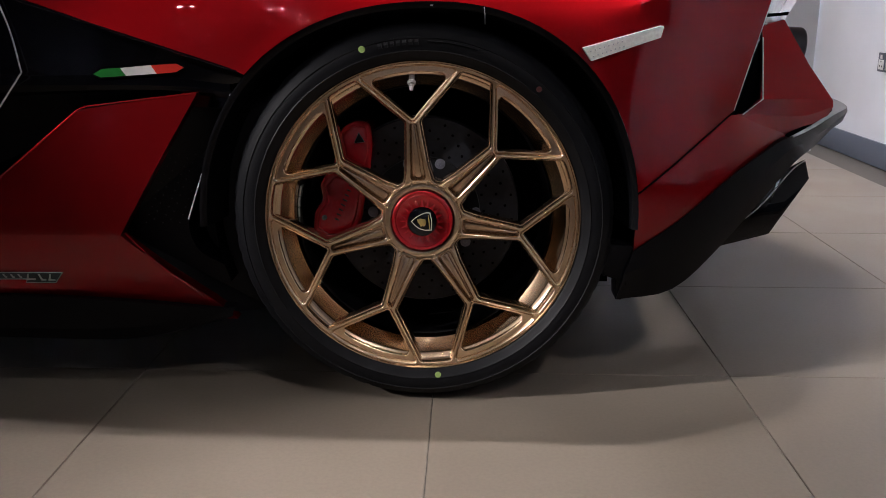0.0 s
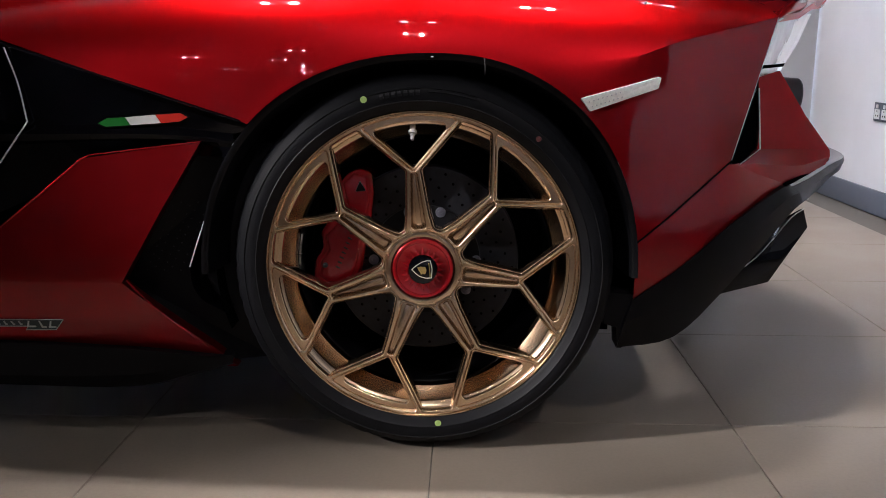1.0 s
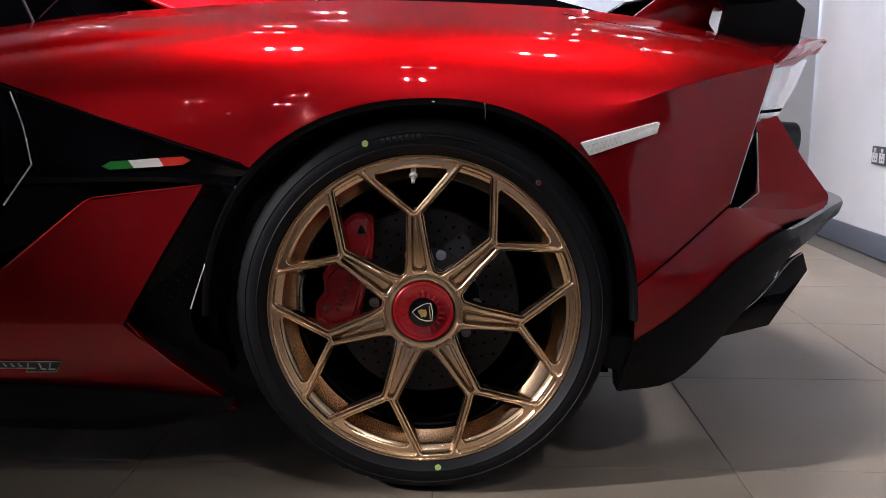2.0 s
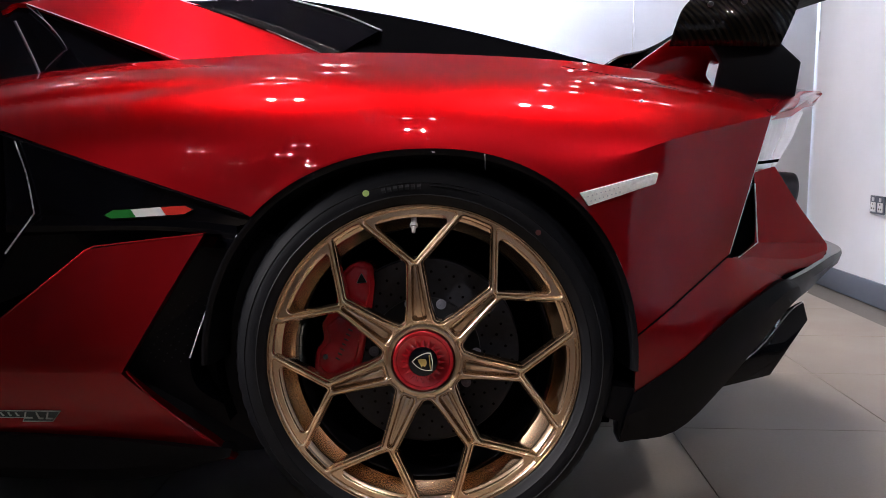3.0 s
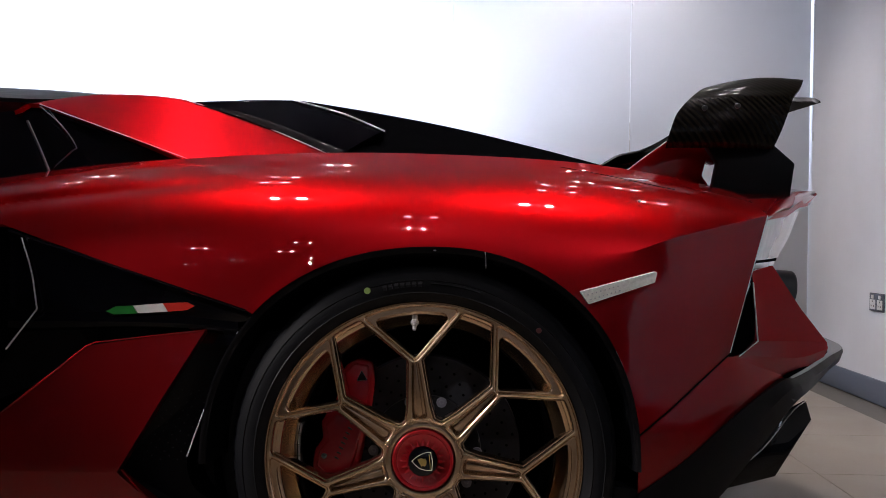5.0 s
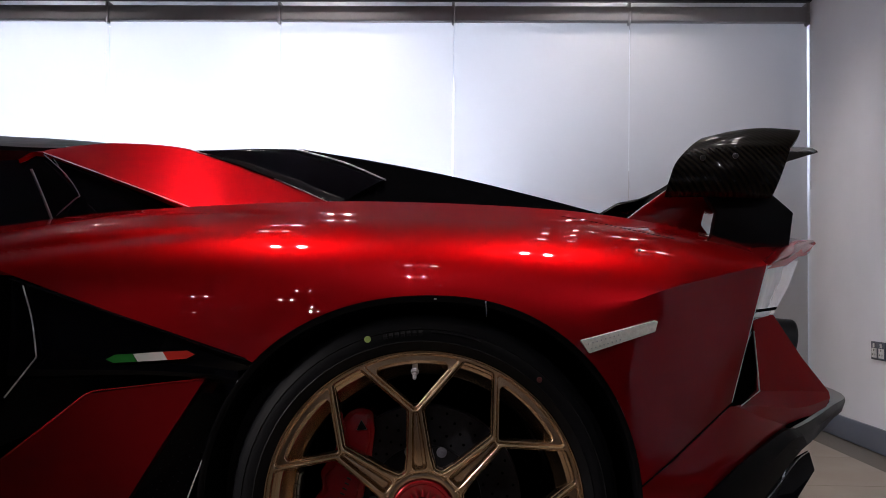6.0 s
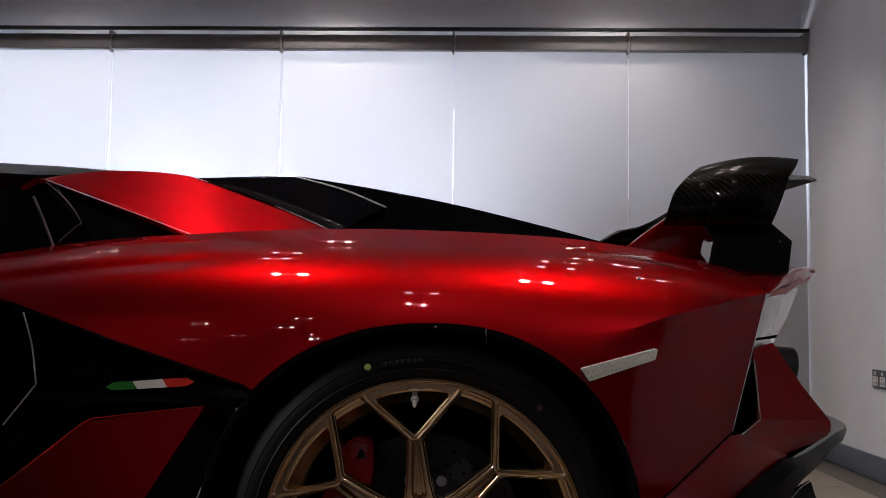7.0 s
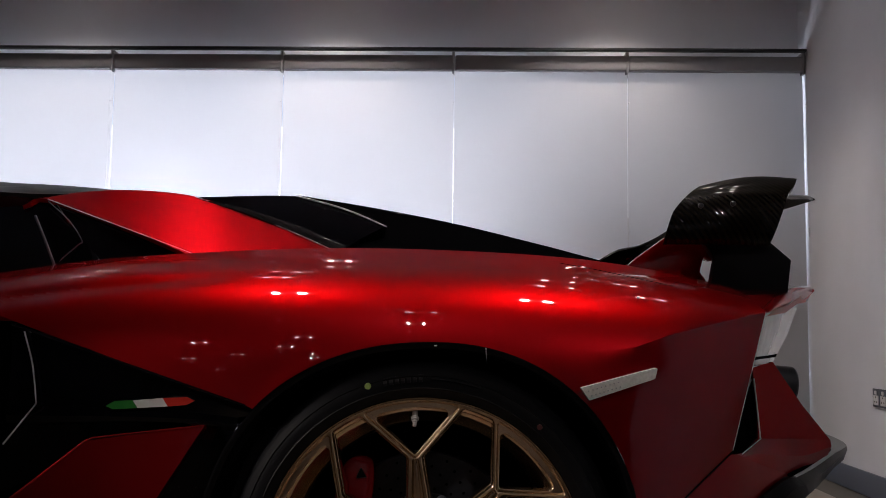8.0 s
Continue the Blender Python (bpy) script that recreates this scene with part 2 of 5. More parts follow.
def tube(pts, r, sides=8):
    bm = bmesh.new()
    rings = []
    n = len(pts)
    for i, p in enumerate(pts):
        p = Vector(p)
        t = (Vector(pts[min(i + 1, n - 1)]) - Vector(pts[max(i - 1, 0)])).normalized()
        u = t.cross(Vector((0, 0, 1)) if abs(t.z) < 0.9 else Vector((0, 1, 0))).normalized()
        w = t.cross(u)
        rings.append([bm.verts.new(p + r * (math.cos(a) * u + math.sin(a) * w)) for a in (2 * math.pi * k / sides for k in range(sides))])
    for a, b in zip(rings, rings[1:]):
        for k in range(sides):
            bm.faces.new((a[k], a[(k + 1) % sides], b[(k + 1) % sides], b[k]))
    bm.faces.new(rings[0][::-1])
    bm.faces.new(rings[-1])
    return bm


def lathe(profile, segments=96, closed=True, a0=0.0, a1=360.0, tweak=None):
    """Turns a profile of (radius, y) about the y axis; closed joins the profile's end to its start."""
    bm = bmesh.new()
    full = abs(a1 - a0 - 360) < 1e-6
    n = segments if full else segments + 1
    rings = []
    for k in range(n):
        a = radians(a0 + (a1 - a0) * k / segments)
        ring = []
        for i, (r, y) in enumerate(profile):
            rr = tweak(r, y, k, i) if tweak else r
            ring.append(bm.verts.new((rr * math.cos(a), y, rr * math.sin(a))))
        rings.append(ring)
    m = len(profile)
    for k in range(n if full else n - 1):
        a, b = rings[k], rings[(k + 1) % n]
        for i in range(m if closed else m - 1):
            j = (i + 1) % m
            bm.faces.new((a[i], a[j], b[j], b[i]))
    if not full and closed:
        bm.faces.new(rings[0])
        bm.faces.new(rings[-1][::-1])
    return bm


def lerp(a, b, t):
    return a + (b - a) * t


def interp(x, table):
    xs, ys = zip(*table)
    return float(np.interp(x, xs, ys))


def smooth_table(x, table):
    """A smooth curve through a table of (x, value)."""
    n = len(table)
    x = min(max(x, table[0][0]), table[-1][0])
    i = next(k for k in range(n - 1) if x <= table[k + 1][0])

    def slope(k):
        lo, hi = table[max(k - 1, 0)], table[min(k + 1, n - 1)]
        return (hi[1] - lo[1]) / (hi[0] - lo[0])
    (p, u), (q, v) = table[i], table[i + 1]
    h = q - p
    t = (x - p) / h
    return (2 * t ** 3 - 3 * t * t + 1) * u + (t ** 3 - 2 * t * t + t) * h * slope(i) + (3 * t * t - 2 * t ** 3) * v + (t ** 3 - t * t) * h * slope(i + 1)


# ---- the room ----
floor = new("floor", mesh_of(box(X_L, X_R, Y_F, Y_B, -0.12, -0.004), "floor", GROUT, 0))
tagged(floor, "showroom floor of large beige-grey porcelain tiles with thin grout", "floor", kind="structure")

RISE = 0.06          # the ceiling before the raft lies this much higher
Y_RAFT = -1.55
W2 = (-1.75, -0.35)  # the side window, from and to


def joined(*bms):
    """Several bmeshes as one."""
    out = bmesh.new()
    for b in bms:
        me = bpy.data.meshes.new("t")
        b.to_mesh(me)
        b.free()
        out.from_mesh(me)
        bpy.data.meshes.remove(me)
    return out


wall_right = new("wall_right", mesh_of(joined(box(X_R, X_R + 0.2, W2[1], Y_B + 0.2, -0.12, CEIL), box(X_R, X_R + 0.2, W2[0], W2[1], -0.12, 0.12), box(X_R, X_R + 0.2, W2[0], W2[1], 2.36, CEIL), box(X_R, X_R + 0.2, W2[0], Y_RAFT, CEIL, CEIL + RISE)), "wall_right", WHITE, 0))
tagged(wall_right, "plain matt white painted side wall", "wall", kind="structure")
# unseen; made darker than the white wall so the fender mirrors an edge
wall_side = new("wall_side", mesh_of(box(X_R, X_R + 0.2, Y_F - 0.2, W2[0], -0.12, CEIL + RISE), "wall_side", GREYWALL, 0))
tagged(wall_side, "unseen grey stretch of the side wall, kept dark for reflections", "wall", kind="structure")
wall_left = new("wall_left", mesh_of(box(X_L - 0.2, X_L, Y_F - 0.2, Y_B + 0.2, -0.12, CEIL + RISE), "wall_left", GREYWALL, 0))
tagged(wall_left, "plain grey painted side wall", "wall", kind="structure")
wall_front = new("wall_front", mesh_of(box(X_L, X_R, Y_F - 0.2, Y_F, -0.12, CEIL + RISE), "wall_front", GREYWALL, 0))
tagged(wall_front, "plain grey painted wall of the showroom", "wall", kind="structure")
ceiling = new("ceiling", mesh_of(box(X_L - 0.2, X_R + 0.2, Y_F - 0.2, Y_RAFT, CEIL + RISE, CEIL + 0.15), "ceiling", CEILF, 0))
tagged(ceiling, "flat grey painted ceiling with recessed downlights", "ceiling", kind="structure")
# unseen raft added for the edge it mirrors in the fender
raft = new("ceiling_raft", mesh_of(box(X_L - 0.2, X_R + 0.2, Y_RAFT, Y_B + 0.2, CEIL, CEIL + 0.15), "ceiling_raft", CEILM, 0))
tagged(raft, "lowered grey ceiling over the car, unseen, added for its reflected edge", "ceiling", kind="structure")


def wall_with_window():
    """The window wall, with one wide opening."""
    x0, x1, z0, z1 = -5.2, 1.985, 0.12, 2.36
    return joined(*[box(p, q, Y_B, Y_B + 0.2, u, v) for p, q, u, v in ((X_L, x0, -0.12, CEIL), (x1, X_R, -0.12, CEIL), (x0, x1, -0.12, z0), (x0, x1, z1, CEIL))])


wall_back = new("wall_back", mesh_of(wall_with_window(), "wall_back", WHITE, 0))
tagged(wall_back, "white painted wall above and around the wide window", "wall", kind="structure")
window = tagged(empty("window_1", (-1.65, Y_B + 0.1, 0.12)), "wide window with grey frames behind white roller blinds", "window", kind="structure")
for x in (-5.17, 1.965):
    part("window_frame", box(x - 0.02 + 1.65, x + 0.02 + 1.65, -0.03, 0.03, 0.0, 2.24, 0.004), CASSETTE, window)
for z in (0.0, 2.18):
    part("window_frame", box(-3.55, 3.635, -0.028, 0.028, z, z + 0.06, 0.004), CASSETTE, window)
pane = part("pane", box(-3.518, 3.593, -0.004, 0.004, 0.06, 2.18), GLASS, window)
pane.visible_shadow = False
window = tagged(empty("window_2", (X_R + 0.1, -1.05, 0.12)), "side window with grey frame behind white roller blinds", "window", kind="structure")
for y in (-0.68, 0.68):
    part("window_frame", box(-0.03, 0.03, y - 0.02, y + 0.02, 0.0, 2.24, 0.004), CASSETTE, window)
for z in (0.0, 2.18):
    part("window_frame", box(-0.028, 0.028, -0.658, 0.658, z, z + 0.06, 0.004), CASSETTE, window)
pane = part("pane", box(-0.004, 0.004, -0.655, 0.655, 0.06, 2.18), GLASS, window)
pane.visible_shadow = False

# unseen wall added outside to shade the lower right of the blinds
blind_shade_wall = new("blind_shade_wall", mesh_of(box(0.15, 2.6, Y_B + 0.50, Y_B + 0.62, -0.12, 1.50, 0.01), "blind_shade_wall", RENDERED, 30))
tagged(blind_shade_wall, "low beige rendered wall outside the window, unseen, shading the blinds", "wall", kind="structure")

skirting = new("baseboard", mesh_of(box(X_R - 0.014, X_R - 0.001, Y_F, Y_B, 0.0, 0.115, 0.004), "baseboard", SKIRT, 30))
tagged(skirting, "grey-blue painted skirting board along the wall", "skirting board", kind="structure")

# roller blinds: cassettes, fabric and pull chains
def roller_blind(m, width, gap, over=0.0):
    """One blind at the pose m; gap: the slit left at its end, over: how far its fabric runs past it."""
    blind = tagged(new("roller_blind"), "lowered white translucent roller blind, backlit by daylight", "blind", group="window blinds")
    blind.matrix_basis = m
    h = width / 2
    part("cassette", box(-h + 0.004, h - 0.004, -0.035, 0.045, 0.005, 0.095, 0.010, 3), CASSETTE, blind, "grey metal cassette", smooth=40)
    part("fabric", box(-h + 0.001, h + (over or -gap), -0.0006, 0.0006, -2.16, 0.02), BLIND, blind, "white translucent fabric", smooth=0)
    part("bottom_bar", box(-h + 0.006, h - 0.006, -0.008, 0.008, -2.185, -2.16, 0.003), CASSETTE, blind)
    part("bracket", box(h - 0.014, h + 0.002, -0.042, 0.05, -0.01, 0.118, 0.004), CASSETTE, blind, "grey end bracket")
    chain = part("pull_chain", tube([(h - 0.0008, -0.05, 0.02), (h - 0.0006, -0.051, -0.4), (h - 0.0008, -0.05, -0.92)], 0.0009, 6), BLIND, blind, "thin white bead chain")
    part("chain_connector", lathe([(0.0, -0.006), (0.004, -0.005), (0.006, 0.0), (0.004, 0.005), (0.0, 0.006)], 12, False), CABLE, chain).location = (h - 0.001, -0.05, -0.19)
    part("chain_weight", box(h - 0.004, h + 0.002, -0.054, -0.046, -0.95, -0.90, 0.002), BLIND, chain)
    return blind


BW = 1.008
GAP = (0.0006, 0.0014, 0.0006, 0.0014, 0.0012, 0.0012, 0.0012)
for k in range(7):
    roller_blind(pose(1.988 - BW * (k + 0.5), 3.47, 2.27), BW, GAP[k], -0.001 if k == 0 else 0.0)
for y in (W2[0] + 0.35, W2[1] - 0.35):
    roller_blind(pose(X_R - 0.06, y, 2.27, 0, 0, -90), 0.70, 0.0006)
rail = new("blind_rail", mesh_of(box(-5.1, 1.992, 3.40, 3.44, 2.385, 2.40, 0.004), "blind_rail", DARKM, 30))
tagged(rail, "dark slim metal rail above the blinds", "rail", kind="structure")

# wall socket
socket = tagged(empty("wall_socket", (X_R, 2.62, 0.474)), "brushed steel double wall socket on the white wall", "socket")
part("face_plate", box(-0.008, -0.0005, -0.073, 0.073, -0.043, 0.043, 0.003), SOCK, socket, "brushed steel face plate")
for y in (-0.036, 0.036):
    part("insert", box(-0.0105, -0.0075, y - 0.026, y + 0.026, -0.033, 0.012, 0.002), PLUG, socket, "pale insert with slots")
    part("switch", box(-0.013, -0.0075, y - 0.008, y + 0.008, 0.016, 0.034, 0.002), PLUG, socket)
    for dy, dz in ((0, 0.003), (-0.011, -0.018), (0.011, -0.018)):
        part("slot", box(-0.0108, -0.0098, y + dy - 0.003, y + dy + 0.003, dz - 0.004, dz + 0.004), VOID, socket)


def downlight(x, y, watts, spots=((-0.09, 0.0), (0.09, 0.0)), r=0.04, cone=100, aim=None):
    """A recessed ceiling luminaire with two or four round lamps; also carries added fill lamps."""
    wide = len(spots) > 2
    top = CEIL if y > Y_RAFT else CEIL + RISE
    fix = empty("quad_downlight" if wide else "twin_downlight", (x, y, top))
    tagged(fix, "white four-lamp recessed ceiling downlight, switched on" if wide else "white twin recessed ceiling downlight, switched on", "downlight", group="ceiling downlights")
    w, d = max(p for p, q in spots) + 0.07, max(q for p, q in spots) + 0.07
    part("frame", box(-w, w, -d, d, -0.010, -0.001, 0.003), PLUG, fix)
    for p, q in spots:
        ring = part("lamp_ring", lathe([(r, 0.012), (r + 0.014, 0.012), (r + 0.015, 0.017), (r + 0.004, 0.020), (r, 0.016)], 32), PLUG, fix)
        ring.matrix_basis = pose(p, q, 0, -90)
        part("lamp", lathe([(0.0, 0.0145), (r * 0.7, 0.0150), (r, 0.0140)], 24, False), LAMPGLOW, ring)
        data = bpy.data.lights.new("downlight_beam", "SPOT")
        data.energy, data.color, data.spot_size, data.spot_blend, data.shadow_soft_size = watts, WARM, radians(cone), 1.0 if cone < 90 else 0.8, r
        beam = new("downlight_beam", data)
        beam.parent = fix
        beam.location = (p, q, -0.03)
        if aim:
            beam.rotation_mode = "QUATERNION"
            beam.rotation_quaternion = (Vector(aim) - Vector((x, y, top))).to_track_quat("-Z", "Y")
    return fix


QUAD = ((-0.035, -0.035), (0.035, -0.035), (-0.035, 0.035), (0.035, 0.035))
PAIR = ((-0.06, 0.0), (0.06, 0.0))
# rows over the car
for y, watts, cone, columns in ((0.45, 74, 84, (-0.76, 0.46)), (1.7, 60, 76, (-0.92, 0.60)), (2.35, 80, 74, (-2.3, -0.95, 0.66)), (3.12, 34, 100, (-3.8, -2.3, -0.74, 0.87))):
    for x in columns:
        downlight(x, y, watts if x > -2 else watts * 0.4, PAIR, 0.023, cone)
downlight(-0.14, -1.3, 8, QUAD, 0.006, 60, (0.04, -0.4, 0.0))
# added fill lamps that brighten the white wall; no such source is known
for y in (1.5, 2.75):
    downlight(1.15, y, 23, PAIR, 0.03, 50, (2.0, y, 0.5))
# unseen key lamp added far ahead, its narrow beam set to brighten the wheel
downlight(-5.0, -2.0, 850, PAIR, 0.02, 7.2, (0.05, -0.05, 0.31))
# tilted lamps on the near side, turned to the car and to the white wall
downlight(-0.1, -0.62, 110, PAIR, 0.02, 28, (-0.1, -0.66, 0.0))
# fill lamp set here to brighten the rear panel; no source known here
downlight(1.3, -2.3, 40, PAIR, 0.016, 40, (0.62, 0.05, 0.5))
for x, y, watts in ((-2.1, -3.05, 3), (-1.3, -3.4, 3), (-0.97, -2.55, 1.5)):
    downlight(x, y, watts, PAIR, 0.016, 46, (0.1, 0.0, 0.9))
# the three at y -7.5 are added to brighten the wall the wheel mirrors
for x, y, watts in ((-2.2, -4.5, 6), (-3.1, -5.2, 6), (-3.6, -7.6, 6), (-0.9, -7.5, 90), (0.4, -7.5, 110), (1.5, -7.5, 130), (-3.6, -1.3, 2)):
    downlight(x, y, watts, PAIR, 0.022, 100)

# ---- the car ----
car = tagged(empty("sports_car", (0, 0, 0)), "low red sports car with bronze wheels and carbon rear wing", "car")
Y_MID = 0.98         # the car's middle plane


def twin(name, bm, mat, label="", parent=None, smooth=30):
    """A part of the near side, and its mirror image on the far side."""
    other = bm.copy()
    for v in other.verts:
        v.co.y = 2 * Y_MID - v.co.y
    ob = part(name, bm, mat, parent or car, label, smooth)
    part(name, other, mat, car, label, smooth)
    return ob


# -- rear fender --
ARCH = (0.02, 0.34, 0.42, 0.37, 0.395, 2.2)    # centre x, z, half widths ahead and behind, height, roundness


def arch_z(x):
    cx, cz, al, ar, b, n = ARCH
    s = min(1.0, abs(x - cx) / (al if x < cx else ar))
    return cz + b * (1 - s ** n) ** (1 / n)


def arch_point(deg, scale=1.0, n=2.2):
    cx, cz, al, ar, b, _ = ARCH
    c, s = math.cos(radians(deg)), math.sin(radians(deg))
    a = ar if c > 0 else al
    return cx + scale * a * math.copysign(abs(c) ** (2 / n), c), cz + scale * b * abs(s) ** (2 / n)


def fender_low(x):
    if x < -0.309:
        return 0.617 + (-0.309 - x) * 0.31
    if x < 0.3875:
        return max(arch_z(x), 0.405)
    return 0.405 + (x - 0.3875) * 0.735


CREST = [(-1.9, 0.80), (-1.3, 0.835), (-1.0, 0.864), (-0.75, 0.900), (-0.485, 0.921), (-0.22, 0.933), (0.04, 0.931), (0.297, 0.917), (0.489, 0.891), (0.6, 0.868), (0.70, 0.842)]
SIDE = [(-1.9, 0.0), (-0.8, -0.02), (-0.3, -0.052), (0.0, -0.055), (0.7, -0.055)]
CREASE = [(-1.9, 0.70), (0.0, 0.745), (0.2, 0.735), (0.30, 0.722), (0.36, 0.727), (0.44, 0.753), (0.53, 0.775), (0.64, 0.800), (0.7, 0.813)]


def fender_rows():
    xs = list(np.linspace(-1.9, -0.42, 64)) + list(np.linspace(-0.40, 0.30, 44)) + [0.02 + 0.37 * math.sin(radians(a)) for a in (52, 56, 60, 64, 68, 72, 76, 79, 82, 84.5)] + list(np.linspace(0.388, 0.64, 22))
    rows = []
    for x in xs:
        slant = max(0.0, (x - 0.40) / 0.24) * 0.067
        xb = x - slant
        zl, zc = fender_low(xb), smooth_table(x, CREST)
        lift = 0.020 * (1 - min(1.0, max(0.0, (x - 0.25) / 0.38))) * min(1.0, max(0.0, (x + 0.70) / 0.45))
        zp = zc - lift
        ys, zb, zk, w, yc = smooth_table(x, SIDE), 0.60, zp - 0.061, 1.4, 0.298 - lift * 1.75
        fade = min(1.0, max(0.0, (x - 0.27) / 0.15))
        fade = fade * fade * (3 - 2 * fade)

        def section(t):
            a, b, c = (1 - t) ** 2, 2 * w * t * (1 - t), t * t
            return (a * ys + b * (ys + 0.006) + c * yc) / (a + b + c), (a * zb + b * zk + c * zp) / (a + b + c)

        def at_height(z):
            lo, hi = 0.0, 0.97
            for _ in range(30):
                m = (lo + hi) / 2
                lo, hi = (m, hi) if section(m)[1] < z else (lo, m)
            return lo
        zd = max(smooth_table(x, CREASE), zl + 0.02)
        t_crease = at_height(zd)
        t_end = lerp(1.0, 0.86, min(1.0, lift / 0.02))
        y_end, z_end = section(t_end)
        y_top = max(lerp(0.306, y_end + (zc - z_end) / 0.42, min(1.0, lift / 0.012)), y_end + 0.004)
        z_top = 0.745 + (zc - 0.745) * (y_top + 1.602) / 1.902
        y_crease = section(t_crease)[0]
        late = max(0.0, (x - 0.415) / 0.075)
        bend = 0.075 * (late ** 3 - late ** 4 / 2 if late < 1 else late - 0.5)
        turn = -0.0238 + 0.23 * (x - 0.412) + 0.20 * bend - y_crease if x > 0.412 else 0.0
        y_crease += turn
        pts = []
        for j in range(12):
            z = lerp(zl, zd, j / 12)
            y = section(at_height(z))[0] if z > zb else ys
            pts.append((lerp(y, y_crease - 0.004 * (1 - j / 12), fade), z))
        for j in range(61):
            y, z = section(lerp(t_crease, t_end, j / 60))
            pts.append((y + turn * max(0.0, 1 - j / 20) ** 2, z))
        row = []
        flare = smooth_table(x, [(-1.9, 0.0), (-0.36, 0.0), (-0.26, 1.0), (-0.1, 0.7), (0.1, 0.0), (0.7, 0.0)])
        for y, z in pts:
            y -= 0.002 * flare * math.exp(-((z - zl) / 0.018) ** 2)
            if x < -0.35:
                g = min(1.0, (-0.35 - x) / 0.40)
                y += 0.015 * min(1.0, g / 0.5) ** 0.8 * math.exp(-((z - zc + lerp(0.070, 0.085, g)) / 0.0120) ** 2)
            row.append((x - slant * max(0.0, 1 - (z - zl) / (zd - zl)), y, z))
        row.append((x, lerp(y_end, y_top, 0.5), lerp(z_end, z_top, 0.5)))
        row.append((x, y_top, z_top))
        for y, dz in ((0.006, -0.002), (0.025, -0.012), (0.12, -0.030), (0.22, -0.045), (0.36, -0.060)):
            row.append((x, y_top + y, z_top + dz))
        rows.append(row)
    return rows


FENDER = fender_rows()
twin("rear_fender", sheet(FENDER), RED, "glossy red pearl rear fender", smooth=20)
# pale tube in place of light caught on the rounded edge
twin("fender_edge_glint", tube([Vector(p) + Vector((-0.0006, 0, 0)) for p in FENDER[-1][:13]], 0.0010, 6), GLINTTRIM, "thin pale line for light along the rear edge")

twin("cover_seam", tube(spline([(0.265, 0.214, 0.8995), (0.336, 0.165, 0.8825), (0.408, 0.131, 0.8645), (0.477, 0.109, 0.8485)], 12), 0.0007, 6), VOID)
sensor = twin("sensor", lathe([(0.0, -0.0015), (0.002, -0.0012), (0.003, 0.0), (0.003, 0.003)], 12, False), GLINTTRIM, "tiny bright sensor")
sensor.location = (0.396, 0.040, 0.823)

# black arch trim and the wheel well behind it
trim_rows = []
for deg in np.linspace(0, 180, 64):
    p = [arch_point(deg, s) for s in (1.0, 0.988, 0.972, 0.955, 0.93)]
    trim_rows.append([(x, y, z) for (x, z), y in zip(p, (-0.042, -0.042, -0.038, -0.012, 0.06))])
twin("arch_trim", sheet(trim_rows), SATIN, "satin black wheel arch trim", smooth=40)
# a seam's highlight and a white dash of light, drawn as pale tubes
twin("trim_seam_glint", tube([(0.110, -0.043, 0.7255), (0.111, -0.037, 0.715), (0.112, -0.010, 0.697)], 0.0011, 6), GLINTTRIM)
twin("trim_dash_glint", tube([(0.018, -0.042, 0.7285), (0.023, -0.042, 0.7285)], 0.0012, 6), GLINTTRIM)
hem = [(x, smooth_table(x, SIDE) + 0.001, fender_low(x) - 0.001) for x in np.linspace(-0.76, -0.315, 16)]
twin("fender_hem", tube(hem, 0.0024, 8), GLOSS, "gloss black hem below the fender")
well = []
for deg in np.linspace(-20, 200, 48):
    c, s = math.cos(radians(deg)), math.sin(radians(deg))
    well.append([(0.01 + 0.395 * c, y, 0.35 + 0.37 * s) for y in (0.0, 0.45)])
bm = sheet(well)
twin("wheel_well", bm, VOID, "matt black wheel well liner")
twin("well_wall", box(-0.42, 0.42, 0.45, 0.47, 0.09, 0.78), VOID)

# side marker lamp on the fender
lamp = twin("side_marker", slab([(0.2750, -0.0610, 0.6600), (0.4070, -0.0500, 0.6960), (0.4130, -0.0490, 0.6950), (0.4080, -0.0520, 0.6760), (0.2910, -0.0610, 0.6370)], (0, 0.03, 0), 0.003), REFLECT, "pale rectangular side marker with dotted facets")
dot_me = mesh_of(lathe([(0.0, -0.0008), (0.0011, -0.0006), (0.0014, 0.0), (0.0014, 0.002)], 8, False), "facet", STEEL, 40)
for k in range(8):
    for r in range(2):
        dot = new("facet", dot_me)
        dot.parent = lamp
        u, v = 0.06 + 0.06 * k, 0.3 + 0.4 * r
        dot.location = Vector((0.2780, -0.0620, 0.6580)).lerp(Vector((0.4070, -0.0500, 0.6950)), u).lerp(Vector((0.2920, -0.0620, 0.6380)).lerp(Vector((0.4080, -0.0520, 0.6760)), u), v)

# -- rear bumper corner --
bumper = [
    [(0.3880, -0.0200, 0.4300), (0.4270, -0.0020, 0.4540), (0.4810, 0.0220, 0.4860), (0.5640, 0.0600, 0.5340), (0.6450, 0.1300, 0.5070), (0.7240, 0.2000, 0.4790)],
    [(0.3920, 0.0000, 0.2890), (0.4540, 0.0120, 0.3295), (0.5180, 0.0350, 0.3720), (0.5880, 0.0750, 0.4200), (0.6540, 0.1250, 0.4530), (0.7100, 0.1830, 0.4720)],
]
upper, lower = spline(bumper[0], 20), spline(bumper[1], 20)
bumper = [[p.lerp(q, k / 8) + Vector((0.0, -0.03 * (p.z - q.z) * math.sin(math.pi * k / 8), 0.0)) for p, q in zip(upper, lower)] for k in range(9)]
